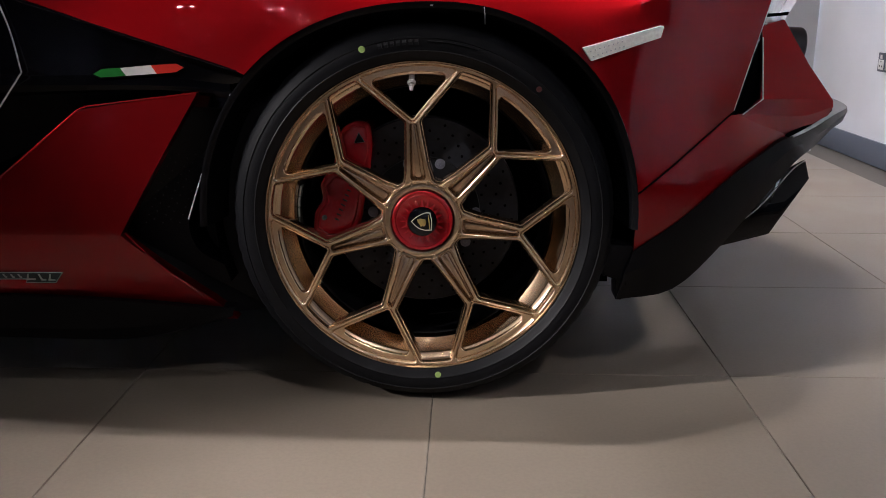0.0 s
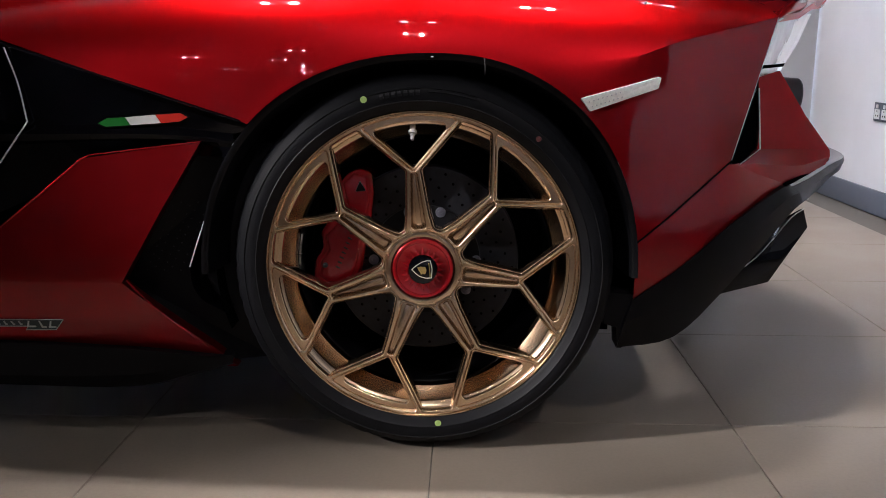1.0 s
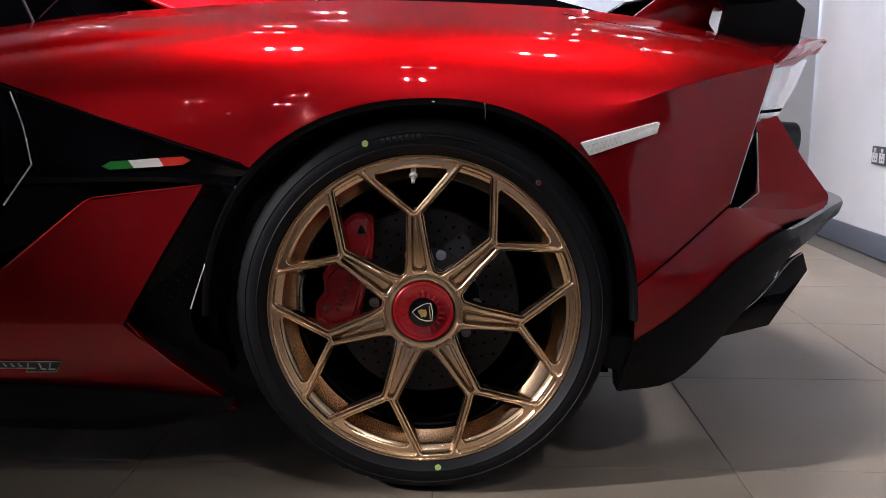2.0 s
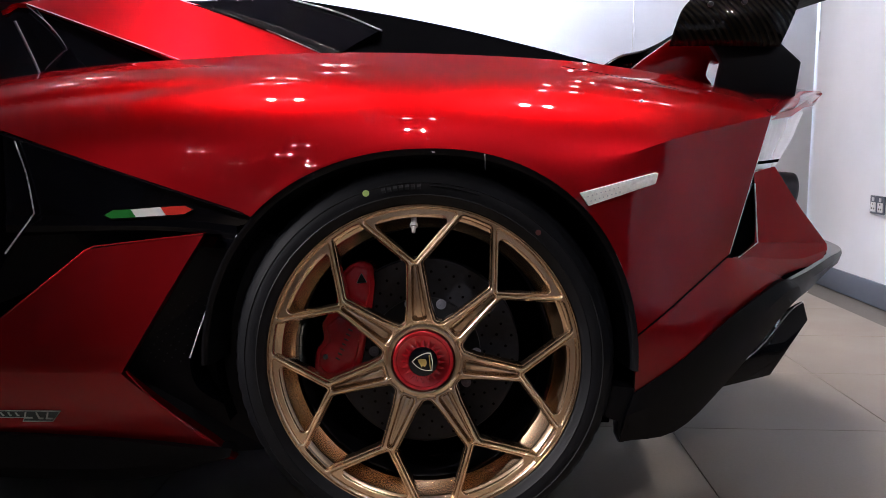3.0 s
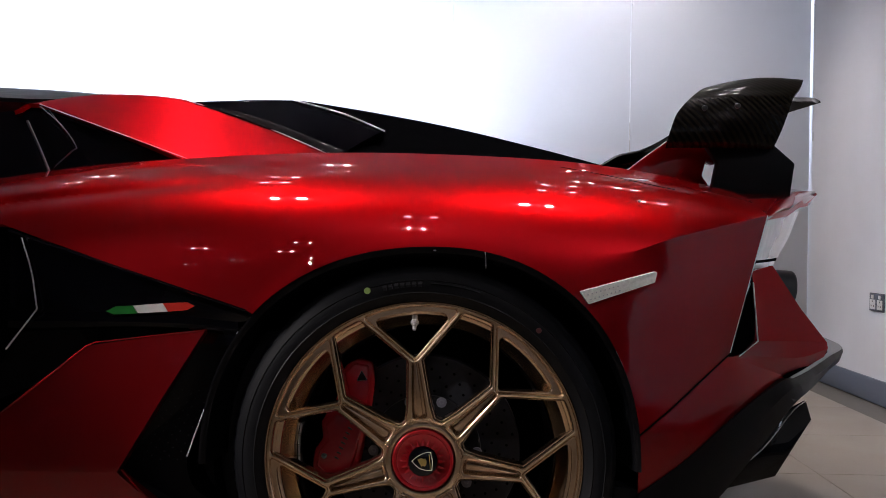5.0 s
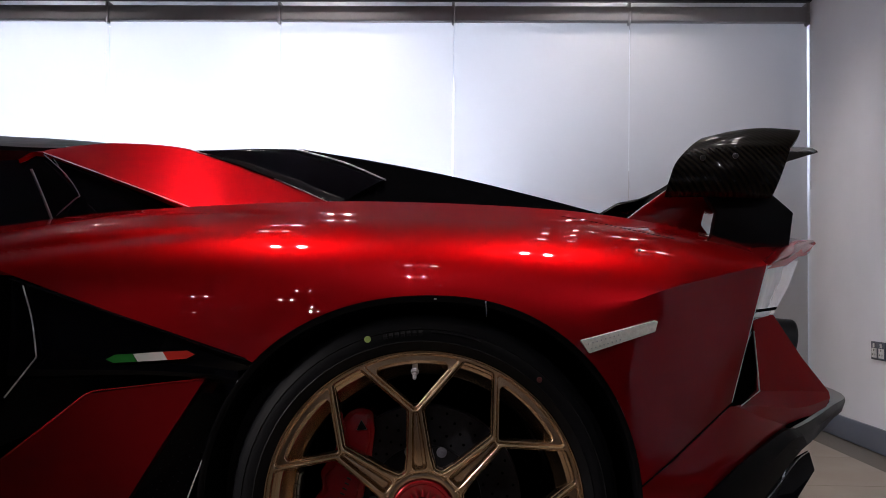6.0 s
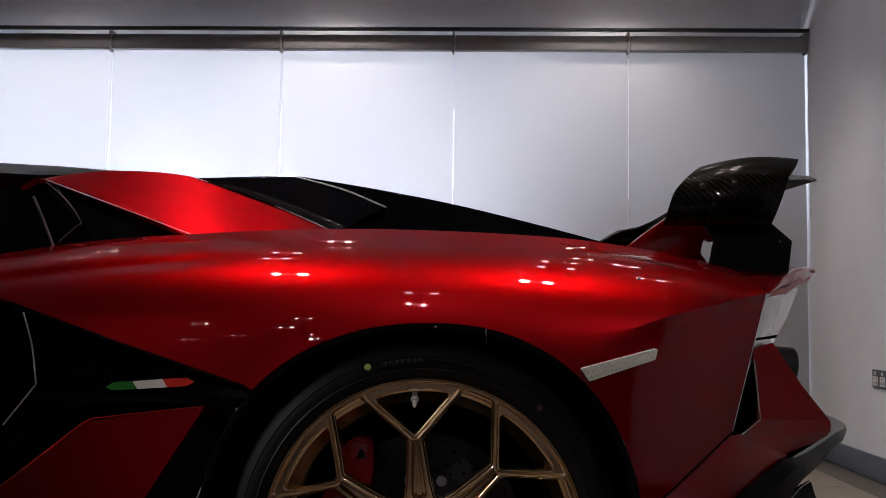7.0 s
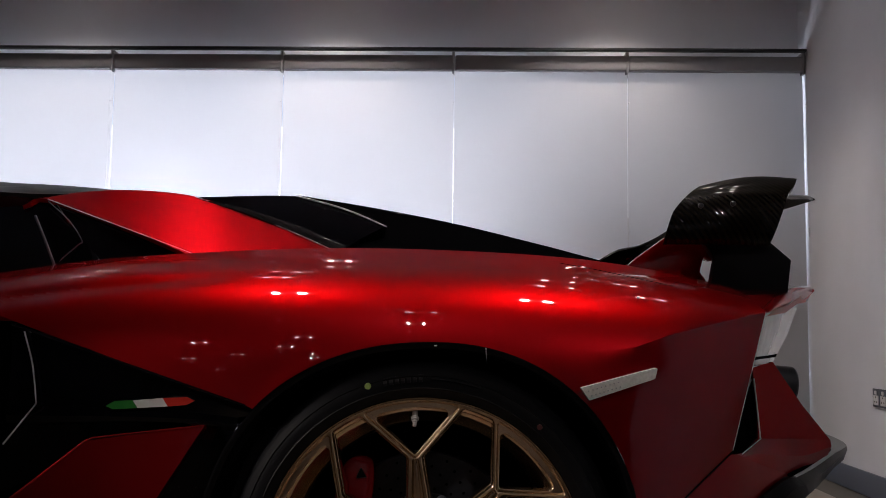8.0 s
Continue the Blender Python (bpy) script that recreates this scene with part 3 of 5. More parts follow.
twin("bumper_corner", sheet(bumper, 0.02), RED, "red bumper corner below the seam", smooth=30)
twin("seam", tube([Vector(row[0]) + Vector((0.0, -0.0004, -0.0008)) for row in FENDER[-22:]], 0.0016, 6), VOID)

side_blade = [
    [(0.3910, -0.0050, 0.2900), (0.4740, 0.0150, 0.3430), (0.5850, 0.0650, 0.4220), (0.6910, 0.1450, 0.4730), (0.7400, 0.2000, 0.4740)],
    [(0.3760, -0.0100, 0.2480), (0.4770, 0.0200, 0.2840), (0.6060, 0.0800, 0.3810), (0.7140, 0.1600, 0.4520), (0.7630, 0.2200, 0.4580)],
    [(0.3680, 0.0150, 0.1900), (0.4810, 0.0500, 0.2010), (0.5850, 0.1000, 0.2800), (0.7290, 0.1900, 0.4110), (0.7850, 0.2600, 0.4320)],
]
twin("lower_blade", sheet([spline(r, 16) for r in side_blade], 0.06), SATIN, "satin black lower bumper blade", smooth=20)
twin("arch_flap", slab([(0.3390, 0.0100, 0.2390), (0.3320, 0.0100, 0.3020), (0.3920, 0.0000, 0.2980), (0.3790, 0.0200, 0.1870), (0.3670, 0.0200, 0.1880), (0.3610, 0.0000, 0.2340)], (0, 0.05, 0), 0.003), SATIN)

lip = [
    [(0.7010, 0.1600, 0.4700), (0.8010, 0.3000, 0.4730), (0.9310, 0.5000, 0.4830), (1.0610, 0.7500, 0.4800), (1.06, 0.98, 0.495)],
    [(0.7120, 0.1650, 0.4580), (0.8180, 0.3100, 0.4590), (0.9480, 0.5100, 0.4720), (1.0660, 0.7600, 0.4730), (1.062, 0.98, 0.480)],
    [(0.7380, 0.1900, 0.4280), (0.8150, 0.3100, 0.4330), (0.9290, 0.5000, 0.4490), (1.0590, 0.7600, 0.4470), (1.05, 0.98, 0.445)],
]
twin("rear_lip", sheet([spline(r, 18) for r in lip], 0.05), LIPCARBON, "satin carbon lip round the tail", smooth=40)
top_lip = [[Vector(p) for p in spline(lip[0], 18)], [Vector(p) + Vector((-0.12, 0.05, 0.02)) for p in spline(lip[0], 18)]]
twin("lip_deck", sheet(top_lip), GLOSS)
# hidden plate added to stop lamp light leaking through the tail
twin("tail_leak_plate", slab([(0.60, 0.20, 0.445), (0.75, 0.26, 0.445), (0.90, 0.52, 0.450), (1.02, 0.79, 0.452), (1.02, 0.98, 0.452), (0.60, 0.98, 0.445)], (0, 0, -0.012)), VOID)
twin("diffuser_panel", slab([(0.6680, 0.4200, 0.1860), (0.7960, 0.4600, 0.2070), (0.8920, 0.5000, 0.3330), (0.8790, 0.5000, 0.3760), (0.7550, 0.4500, 0.3240)], (0, 0.015, 0), 0.003), GLOSS, "black diffuser fin under the tail")
# highlight along the fin's edge, drawn as a thin pale tube
twin("diffuser_edge_glint", tube(spline([(0.6870, 0.4000, 0.2350), (0.7560, 0.4200, 0.2830), (0.8260, 0.4400, 0.3630), (0.8590, 0.4500, 0.3850)], 10), 0.0014, 6), GLINTTRIM)
twin("diffuser_floor", slab([(0.4830, 0.0600, 0.1980), (0.55, 0.98, 0.26), (0.42, 0.98, 0.22), (0.42, 0.05, 0.21)], (0, 0, 0.02)), SATIN)
twin("tail_reflector", slab([(0.8390, 0.4200, 0.4110), (0.8800, 0.4800, 0.4250), (0.8850, 0.4800, 0.4230), (0.8720, 0.4600, 0.4060)], (0, 0.01, 0), 0.002), GLINTTRIM)

# -- tail: fascia fin, vent, lamps, deck lip --
fin = [
    [(0.6490, 0.1850, 0.6900), (0.6740, 0.1980, 0.6970), (0.6990, 0.2110, 0.7020)],
    [(0.6600, 0.1900, 0.6110), (0.7140, 0.2190, 0.6200), (0.7700, 0.2480, 0.6130)],
    [(0.6590, 0.1900, 0.5500), (0.7470, 0.2360, 0.5460), (0.8400, 0.2850, 0.5390)],
]
twin("tail_fin", sheet([spline(r, 10) for r in [fin[0], [tuple(lerp(Vector(a), Vector(b), .5)) for a, b in zip(fin[0], fin[1])], fin[1], fin[2]]], 0.015), RED, "red sculpted tail fin", smooth=15)
ledge = [
    [(0.6590, 0.1900, 0.5500), (0.7060, 0.2130, 0.5480), (0.7680, 0.2460, 0.5450), (0.8400, 0.2850, 0.5390)],
    [(0.6150, 0.1200, 0.5310), (0.6840, 0.1650, 0.5210), (0.7640, 0.2250, 0.5140), (0.8420, 0.2850, 0.5260)],
    [(0.5690, 0.0640, 0.5330), (0.6450, 0.1310, 0.5060), (0.7250, 0.2020, 0.4780), (0.8320, 0.2800, 0.5090)],
]
twin("tail_ledge", sheet([spline(r, 10) for r in ledge], 0.012), RED, "red ledge below the tail fin", smooth=15)
twin("lip_gap", tube(spline([(0.7190, 0.1900, 0.4780), (0.7720, 0.2400, 0.4910), (0.8190, 0.2800, 0.5070), (0.8430, 0.3000, 0.5180)], 10), 0.0042, 6), VOID)
twin("tail_vent", slab([(0.6330, 0.1600, 0.6970), (0.6670, 0.2200, 0.6750), (0.7170, 0.2600, 0.4980), (0.6930, 0.2400, 0.4810), (0.6040, 0.1400, 0.5140), (0.5700, 0.1200, 0.5250)], (0, 0.03, 0), 0.0), VOID, "black vent behind the fender")
twin("vent_edge", tube([(0.6410, 0.1500, 0.6710), (0.6520, 0.1500, 0.5540), (0.5980, 0.1000, 0.5280)], 0.0016, 6), GLINTTRIM)
twin("vent_vane", slab([(0.6230, 0.1300, 0.6620), (0.6340, 0.1400, 0.6690), (0.6240, 0.1300, 0.6520), (0.6100, 0.1200, 0.6210)], (0, 0.01, 0)), STEEL)

lens = [
    [(0.6370, 0.0750, 0.7960), (0.7110, 0.2000, 0.8060), (0.8190, 0.4000, 0.8200)],
    [(0.6210, 0.0750, 0.7520), (0.6930, 0.1900, 0.7560), (0.7900, 0.3800, 0.7610)],
    [(0.6130, 0.0750, 0.7140), (0.6730, 0.1800, 0.7150), (0.7590, 0.3600, 0.7160)],
]
tail_lamp = twin("tail_lamp", sheet([spline(r, 8) for r in lens], 0.02), LAMPW, "clear tail lamp with pale inner blocks", smooth=30)
twin("lamp_gap", slab([(0.6160, 0.0850, 0.7130), (0.7620, 0.3700, 0.7160), (0.7590, 0.3700, 0.7090), (0.6150, 0.0850, 0.7080)], (0, 0.03, 0)), VOID)
twin("lamp_lower", slab([(0.6130, 0.0800, 0.7080), (0.7550, 0.3600, 0.7090), (0.7410, 0.3400, 0.6950), (0.6120, 0.0800, 0.6970)], (0, 0.02, 0), 0.002), LAMPW)
tail_deck = [
    [(0.5930, 0.3600, 0.8630), (0.6200, 0.2000, 0.8280), (0.6400, 0.0850, 0.8020)],
    [(0.6940, 0.4500, 0.8710), (0.7040, 0.3000, 0.8480), (0.7300, 0.2200, 0.8150)],
    [(0.8350, 0.5000, 0.8760), (0.8610, 0.4800, 0.8710), (0.8760, 0.4600, 0.8680)],
    [(1.0120, 0.9800, 0.8980), (1.0530, 0.9800, 0.9010), (1.0770, 0.9800, 0.8960)],
]
twin("tail_deck", sheet([spline(r, 8) for r in tail_deck], 0.012, (0, 0, -1)), RED, "red tail deck lip", smooth=40)
lip_top = spline([(0.6440, 0.0900, 0.8010), (0.7230, 0.2500, 0.8370), (0.8060, 0.4000, 0.8640), (0.8760, 0.4750, 0.8690)], 18)
lip_low = spline([(0.6440, 0.0900, 0.7990), (0.7430, 0.2500, 0.8190), (0.8550, 0.4450, 0.8340), (0.8800, 0.4760, 0.8560)], 18)
twin("deck_lip", sheet([[p.lerp(q, k / 6) + Vector((0.006, -0.008, 0.0)) * math.sin(math.pi * k / 6) for p, q in zip(lip_top, lip_low)] for k in range(7)], 0.012, (-0.3, 0.9, 0)), RED, "rounded edge of the tail deck", smooth=60)
twin("rear_wall", slab([(0.62, 0.17, 0.80), (0.66, 0.20, 0.56), (0.66, 0.98, 0.50), (0.66, 0.98, 0.82)], (-0.02, 0, 0)), VOID)
for y in (0.86, 1.10):
    pipe = part("exhaust_pipe", lathe([(0.047, 0.0), (0.050, 0.005), (0.050, 0.30), (0.042, 0.30), (0.042, 0.01)], 32), DARKM, car, "black round exhaust tip")
    pipe.matrix_basis = Matrix.Translation((0.968, y, 0.622)) @ pose(0, 0, 0, 0, 0, 90) @ pose(0, 0, 0, 4)

# -- carbon wing --
wing_rows = []
SPAN = [(0.302, 0.963, 0.500, 0.730), (0.294, 0.995, 0.508, 0.742), (0.298, 1.030, 0.522, 0.756), (0.318, 1.064, 0.553, 0.774), (0.36, 1.090, 0.585, 0.806), (0.44, 1.110, 0.62, 0.838), (0.52, 1.101, 0.66, 0.846), (0.62, 1.112, 0.72, 0.898), (0.78, 1.139, 0.80, 0.989), (0.98, 1.163, 0.86, 1.084)]
for p in spline([(y, z, xa) for y, z, xa, xb in SPAN], 40):
    wing_rows.append([p])
tes = spline([(xb, 0, 0) for y, z, xa, xb in SPAN], 40)
rows = []
for (p,), q in zip(wing_rows, tes):
    y, z, xa = p
    xb = q.x
    row = []
    for k in range(15):
        s = k / 14
        camber = (0.014 * math.sin(math.pi * s) - 0.003 * (1 - s) ** 2) * min(1.0, max(0.0, (y - 0.30) / 0.12)) * (1.0 if y < 0.40 else max(0.3, 1 - (y - 0.40) / 0.2))
        row.append((lerp(xa, xb, s), y - 0.010 * math.sin(math.pi * s) * (1 if y < 0.33 else 0), z + camber + 0.018 * s * min(1.0, max(0.0, (y - 0.30) / 0.1)) * (1.0 if y < 0.40 else max(0.15, 1 - (y - 0.40) / 0.15)) - 0.006))
    rows.append(row)
wing = twin("wing", sheet(rows, 0.012, (0, 0.8, -0.6)), CARBON, "gloss carbon fibre wing with rounded end plate", smooth=40)
far_wing = bpy.data.objects["wing.001"]
for v in far_wing.data.vertices:
    w = min(1.0, max(0.0, (v.co.y - 1.25) / 0.25))
    v.co.z -= 0.047 * w * min(1.0, max(0.0, (0.86 - v.co.x) / 0.16))
    v.co.x -= 0.025 * w * max(0.0, 1 - (v.co.x - 0.5) / 0.25)
twin("wing_bolt", lathe([(0.0, -0.001), (0.004, -0.001), (0.006, 0.001), (0.006, 0.006)], 16, False), DARKM).location = (0.5770, 0.2830, 1.0330)
twin("wing_bolt", lathe([(0.0, -0.001), (0.004, -0.001), (0.006, 0.001), (0.006, 0.006)], 16, False), DARKM).location = (0.6460, 0.2830, 1.0380)
twin("wing_strut", slab([(0.5930, 0.3300, 0.9570), (0.6180, 0.3300, 0.9200), (0.6130, 0.3300, 0.8970), (0.6050, 0.3300, 0.8500), (0.7740, 0.3300, 0.8450), (0.7840, 0.3300, 0.9210), (0.7380, 0.3300, 0.9610)], (0, 0.03, 0), 0.004), SATIN, "satin black wing strut")
twin("wing_base", slab([(0.4420, 0.4400, 0.9110), (0.4840, 0.4400, 0.9440), (0.5400, 0.4400, 0.9850), (0.6400, 0.4400, 0.9800), (0.6430, 0.4400, 0.9260), (0.6220, 0.4400, 0.9350), (0.6130, 0.4400, 0.9000), (0.6290, 0.4400, 0.8800), (0.6140, 0.4400, 0.8740), (0.5230, 0.4400, 0.8910)], (0, 0.05, 0), 0.006), RED, "red wing base fairing")

# -- cabin side, buttress and engine cover --
low = [(-1.0640, 0.5820, 1.0590), (-1.0030, 0.5900, 1.0770), (-0.7520, 0.5010, 0.9910), (-0.5360, 0.4400, 0.9140), (-0.4010, 0.4930, 0.9250), (-0.2480, 0.5500, 0.9430)]
top = [(-1.0030, 0.6350, 1.0950), (-0.9280, 0.6350, 1.1040), (-0.8000, 0.6300, 1.1090), (-0.6340, 0.6250, 1.0930), (-0.4530, 0.6120, 1.0330), (-0.2490, 0.5750, 0.9480)]
twin("buttress", sheet([spline(r, 26) for r in (low, [tuple(lerp(Vector(p), Vector(q), 0.33)) for p, q in zip(low, top)], [tuple(lerp(Vector(p), Vector(q), 0.67)) for p, q in zip(low, top)], top)], 0.012, (0, 0.6, -0.8)), RED, "red flying buttress beside the engine cover", smooth=40)
twin("buttress_edge", tube(spline([(-1.0020, 0.5880, 1.0770), (-0.7510, 0.4990, 0.9900), (-0.5330, 0.4380, 0.9130)], 16), 0.0016, 6), GLINTTRIM)
twin("cover_edge", tube(spline([(-0.6330, 0.6200, 1.0920), (-0.4510, 0.6070, 1.0320), (-0.2480, 0.5700, 0.9470)], 16), 0.0016, 6), GLINTTRIM)
twin("quarter_panel", slab([(-1.0670, 0.6020, 1.0620), (-1.0120, 0.6100, 1.0780), (-0.7600, 0.5210, 0.9920), (-0.5390, 0.4600, 0.9120), (-1.0670, 0.5000, 0.8720), (-1.5, 0.50, 0.84), (-1.5, 0.57, 1.02)], (0, 0.02, 0)), GLOSS, "black intake panel behind the side window")
twin("quarter_vane", sheet([spline([(-0.9590, 0.4400, 1.0180), (-0.9310, 0.4400, 0.9570), (-0.9060, 0.4400, 0.8970)], 8), spline([(-0.9230, 0.4700, 1.0470), (-0.8850, 0.4700, 0.9950), (-0.8630, 0.4700, 0.9570)], 8)], 0.008), GLOSS)
# light along the vane's edges, put into grey tubes
twin("vane_edge", tube(spline([(-0.9340, 0.4500, 1.0520), (-0.8810, 0.4500, 1.0060), (-0.8470, 0.4500, 0.9580), (-0.8560, 0.4500, 0.9470), (-0.9050, 0.4500, 0.9030)], 16), 0.0014, 6), VANE)
twin("vane_edge", tube(spline([(-0.9560, 0.4350, 1.0150), (-0.9290, 0.4350, 0.9570), (-0.9030, 0.4350, 0.8970)], 8), 0.0034, 6), VANE)
roof_rows = [
    [(-1.95, 0.60, 1.03), (-1.3580, 0.6000, 1.1090), (-1.1340, 0.6000, 1.0960), (-0.9810, 0.6200, 1.0950), (-0.8040, 0.6400, 1.1090)],
    [(-1.95, 0.75, 1.10), (-1.4490, 0.7400, 1.1500), (-1.2110, 0.7400, 1.1330), (-1.0230, 0.7400, 1.1300), (-0.8430, 0.7400, 1.1260)],
    [(-1.95, 0.98, 1.12), (-1.6050, 0.9800, 1.2040), (-1.3430, 0.9800, 1.1850), (-1.1340, 0.9800, 1.1750), (-0.9360, 0.9800, 1.1600)],
]
twin("roof", sheet([spline(r, 20) for r in roof_rows], 0.01, (0, 0, -1)), SATIN, "black roof panel", smooth=40)
cover = [
    [(-0.6370, 0.6350, 1.0900), (-0.4470, 0.6200, 1.0210), (-0.2520, 0.5800, 0.9450), (0.0350, 0.5500, 0.9420), (0.3070, 0.5000, 0.9260), (0.4010, 0.5000, 0.9180)],
    [(-0.6640, 0.7200, 1.1040), (-0.4300, 0.7400, 1.0710), (-0.2110, 0.7200, 1.0170), (0.0310, 0.7000, 0.9950), (0.2530, 0.6800, 0.9650), (0.4250, 0.6600, 0.9330)],
    [(-0.6980, 0.8500, 1.1250), (-0.4150, 0.8500, 1.1300), (-0.1810, 0.8500, 1.0930), (0.0430, 0.8500, 1.0510), (0.2650, 0.8500, 0.9990), (0.4380, 0.8500, 0.9550)],
    [(-0.7380, 0.9800, 1.1400), (-0.4400, 0.9800, 1.1460), (-0.1940, 0.9800, 1.1080), (0.0410, 0.9800, 1.0650), (0.2750, 0.9800, 1.0100), (0.4570, 0.9800, 0.9660)],
]
twin("engine_cover", sheet([spline(r, 30) for r in cover], 0.01, (0, 0, -1)), VOID, "black louvred engine cover", smooth=30)
twin("cover_rim", tube(spline([Vector(p) + Vector((0, 0.004, 0.001)) for p in cover[2][1:]], 24), 0.0035, 8), GLOSS, "gloss black rim of the engine cover")
twin("louvre", slab([(-0.6470, 0.7000, 1.1010), (-0.3930, 0.7400, 1.1150), (-0.1440, 0.6800, 1.0280), (-0.2010, 0.6400, 0.9910), (-0.2380, 0.6000, 0.9600)], (0, 0.03, -0.03), 0.003), GLOSS, "black louvred engine flap")
twin("cover_strip", slab([(-0.6290, 0.6180, 1.0880), (-0.5050, 0.6120, 1.0660), (-0.3700, 0.6000, 1.0220), (-0.2320, 0.5750, 0.9660), (-0.2470, 0.5650, 0.9480), (-0.3680, 0.5950, 0.9990), (-0.5030, 0.6080, 1.0510)], (0, 0.02, -0.02), 0.003), STRIP, "dark grey strip along the buttress")
twin("louvre_edge", tube(spline([(-0.3920, 0.7350, 1.1140), (-0.2570, 0.7100, 1.0760), (-0.1410, 0.6750, 1.0260)], 10), 0.0024, 6), STEEL)

# -- flank: black panel with the flag, door, intake and sill --
flank = [
    [(-0.775, 0.014, 0.758), (-0.745, 0.014, 0.745), (-0.51, 0.006, 0.690), (-0.30, -0.015, 0.615)],
    [(-0.775, 0.014, 0.72), (-0.738, 0.014, 0.680), (-0.50, 0.006, 0.640), (-0.30, -0.015, 0.600)],
    [(-0.775, 0.014, 0.615), (-0.732, 0.014, 0.605), (-0.50, 0.006, 0.606), (-0.34, -0.004, 0.592)],
    [(-0.775, 0.008, 0.590), (-0.745, 0.006, 0.588), (-0.50, -0.003, 0.590), (-0.34, -0.004, 0.582)],
    [(-0.775, 0.010, 0.575), (-0.745, 0.008, 0.575), (-0.50, -0.001, 0.582), (-0.34, -0.004, 0.574)],
    [(-0.775, 0.050, 0.56), (-0.745, 0.050, 0.565), (-0.50, 0.04, 0.575), (-0.34, -0.003, 0.566)],
    [(-0.86, 0.052, 0.42), (-0.80, 0.052, 0.44), (-0.55, 0.04, 0.54), (-0.34, -0.002, 0.550)],
]
twin("flank_panel", sheet([spline(r, 16) for r in flank], 0.02), GLOSS, "gloss black flank panel", smooth=12)
twin("flank_edge", tube(spline([(-0.7490, 0.0060, 0.7430), (-0.7300, 0.0060, 0.6810), (-0.7170, 0.0020, 0.6110)], 12) + spline([(-0.7170, 0.0020, 0.6110), (-0.7750, 0.0020, 0.5360)], 4)[1:], 0.0017, 8), POLISH, "bright edge of the intake")
twin("flank_void", slab([(-1.9, 0.03, 0.80), (-0.76, 0.05, 0.76), (-0.70, 0.06, 0.60), (-0.80, 0.06, 0.45), (-1.9, 0.05, 0.35)], (0, 0.05, 0)), VOID)
badge = twin("flag_badge", slab([(-0.5920, 0.0020, 0.6090), (-0.5720, 0.0020, 0.6210), (-0.4340, -0.0010, 0.6310), (-0.4160, -0.0010, 0.6210), (-0.4360, -0.0010, 0.6110), (-0.5770, 0.0020, 0.6000)], (0, 0.008, 0), 0.001), GLOSS, "three-colour striped badge")
part("green_stripe", slab([(-0.5870, -0.0000, 0.6090), (-0.5700, -0.0000, 0.6180), (-0.5380, -0.0000, 0.6200), (-0.5280, -0.0010, 0.6060), (-0.5730, -0.0000, 0.6030)], (0, 0.003, 0)), GREEN, badge, "green stripe")
part("white_stripe", slab([(-0.5370, -0.0000, 0.6200), (-0.4810, -0.0020, 0.6250), (-0.4710, -0.0020, 0.6100), (-0.5270, -0.0000, 0.6060)], (0, 0.003, 0)), FWHITE, badge, "white stripe")
part("red_stripe", slab([(-0.4800, -0.0032, 0.6250), (-0.4350, -0.0032, 0.6280), (-0.4210, -0.0032, 0.6210), (-0.4360, -0.0032, 0.6130), (-0.4700, -0.0032, 0.6100)], (0, 0.003, 0)), FRED, badge, "red stripe")


def door_y(z):
    d = max(0.0, 0.58 - z)
    return -0.012 - 0.09 * min(d, 0.25) + 0.7 * max(0.0, d - 0.25) ** 1.5


def door_rows():
    right = [(0.14, -0.36), (0.181, -0.393), (0.25, -0.475), (0.319, -0.552), (0.45, -0.476), (0.579, -0.397)]
    left = [(0.14, -1.9), (0.32, -1.9), (0.3201, -0.902), (0.421, -0.775), (0.546, -0.619), (0.579, -0.397)]
    rows = []
    for z in list(np.linspace(0.14, 0.32, 12)) + list(np.linspace(0.3202, 0.546, 12)) + [0.556, 0.567, 0.5785]:
        if z < 0.546:
            xl = interp(z, left[:4] + [(0.546, -0.619)])
        else:
            xl = lerp(-0.619, -0.399, (z - 0.546) / 0.033)
        xr = interp(z, right)
        rows.append([(lerp(xl, xr, k / 20), door_y(z), z) for k in range(21)])
    return rows


door = twin("door", sheet(door_rows(), 0.03), RED, "red lower door panel", smooth=20)
twin("door_edge", tube([(-0.7710, -0.0270, 0.4220), (-0.6990, -0.0220, 0.4790), (-0.6170, -0.0160, 0.5460), (-0.6010, -0.0150, 0.5530), (-0.4980, -0.0140, 0.5660), (-0.3990, -0.0130, 0.5780)], 0.0014, 6), RED)
twin("door_edge", tube(spline([(-0.5420, -0.0340, 0.3250), (-0.5130, -0.0290, 0.2890), (-0.4720, -0.0180, 0.2460), (-0.4080, 0.0050, 0.1840)], 10), 0.0018, 6), RED)
plate_line = [(-0.8580, -0.0190, 0.2420), (-0.6740, -0.0200, 0.2440), (-0.6920, -0.0130, 0.2220), (-0.7500, -0.0120, 0.2210), (-0.7440, -0.0150, 0.2290), (-0.8630, -0.0150, 0.2280)]
plate = part("name_plate", slab(plate_line, (0, 0.004, 0), 0.001), DARKM, car, "slim dark name plate with a bright outline")
part("plate_rim", tube([Vector(p) + Vector((0, -0.0006, 0)) for p in plate_line[1:] + plate_line[:2]], 0.0010, 6), SOCKP, plate)
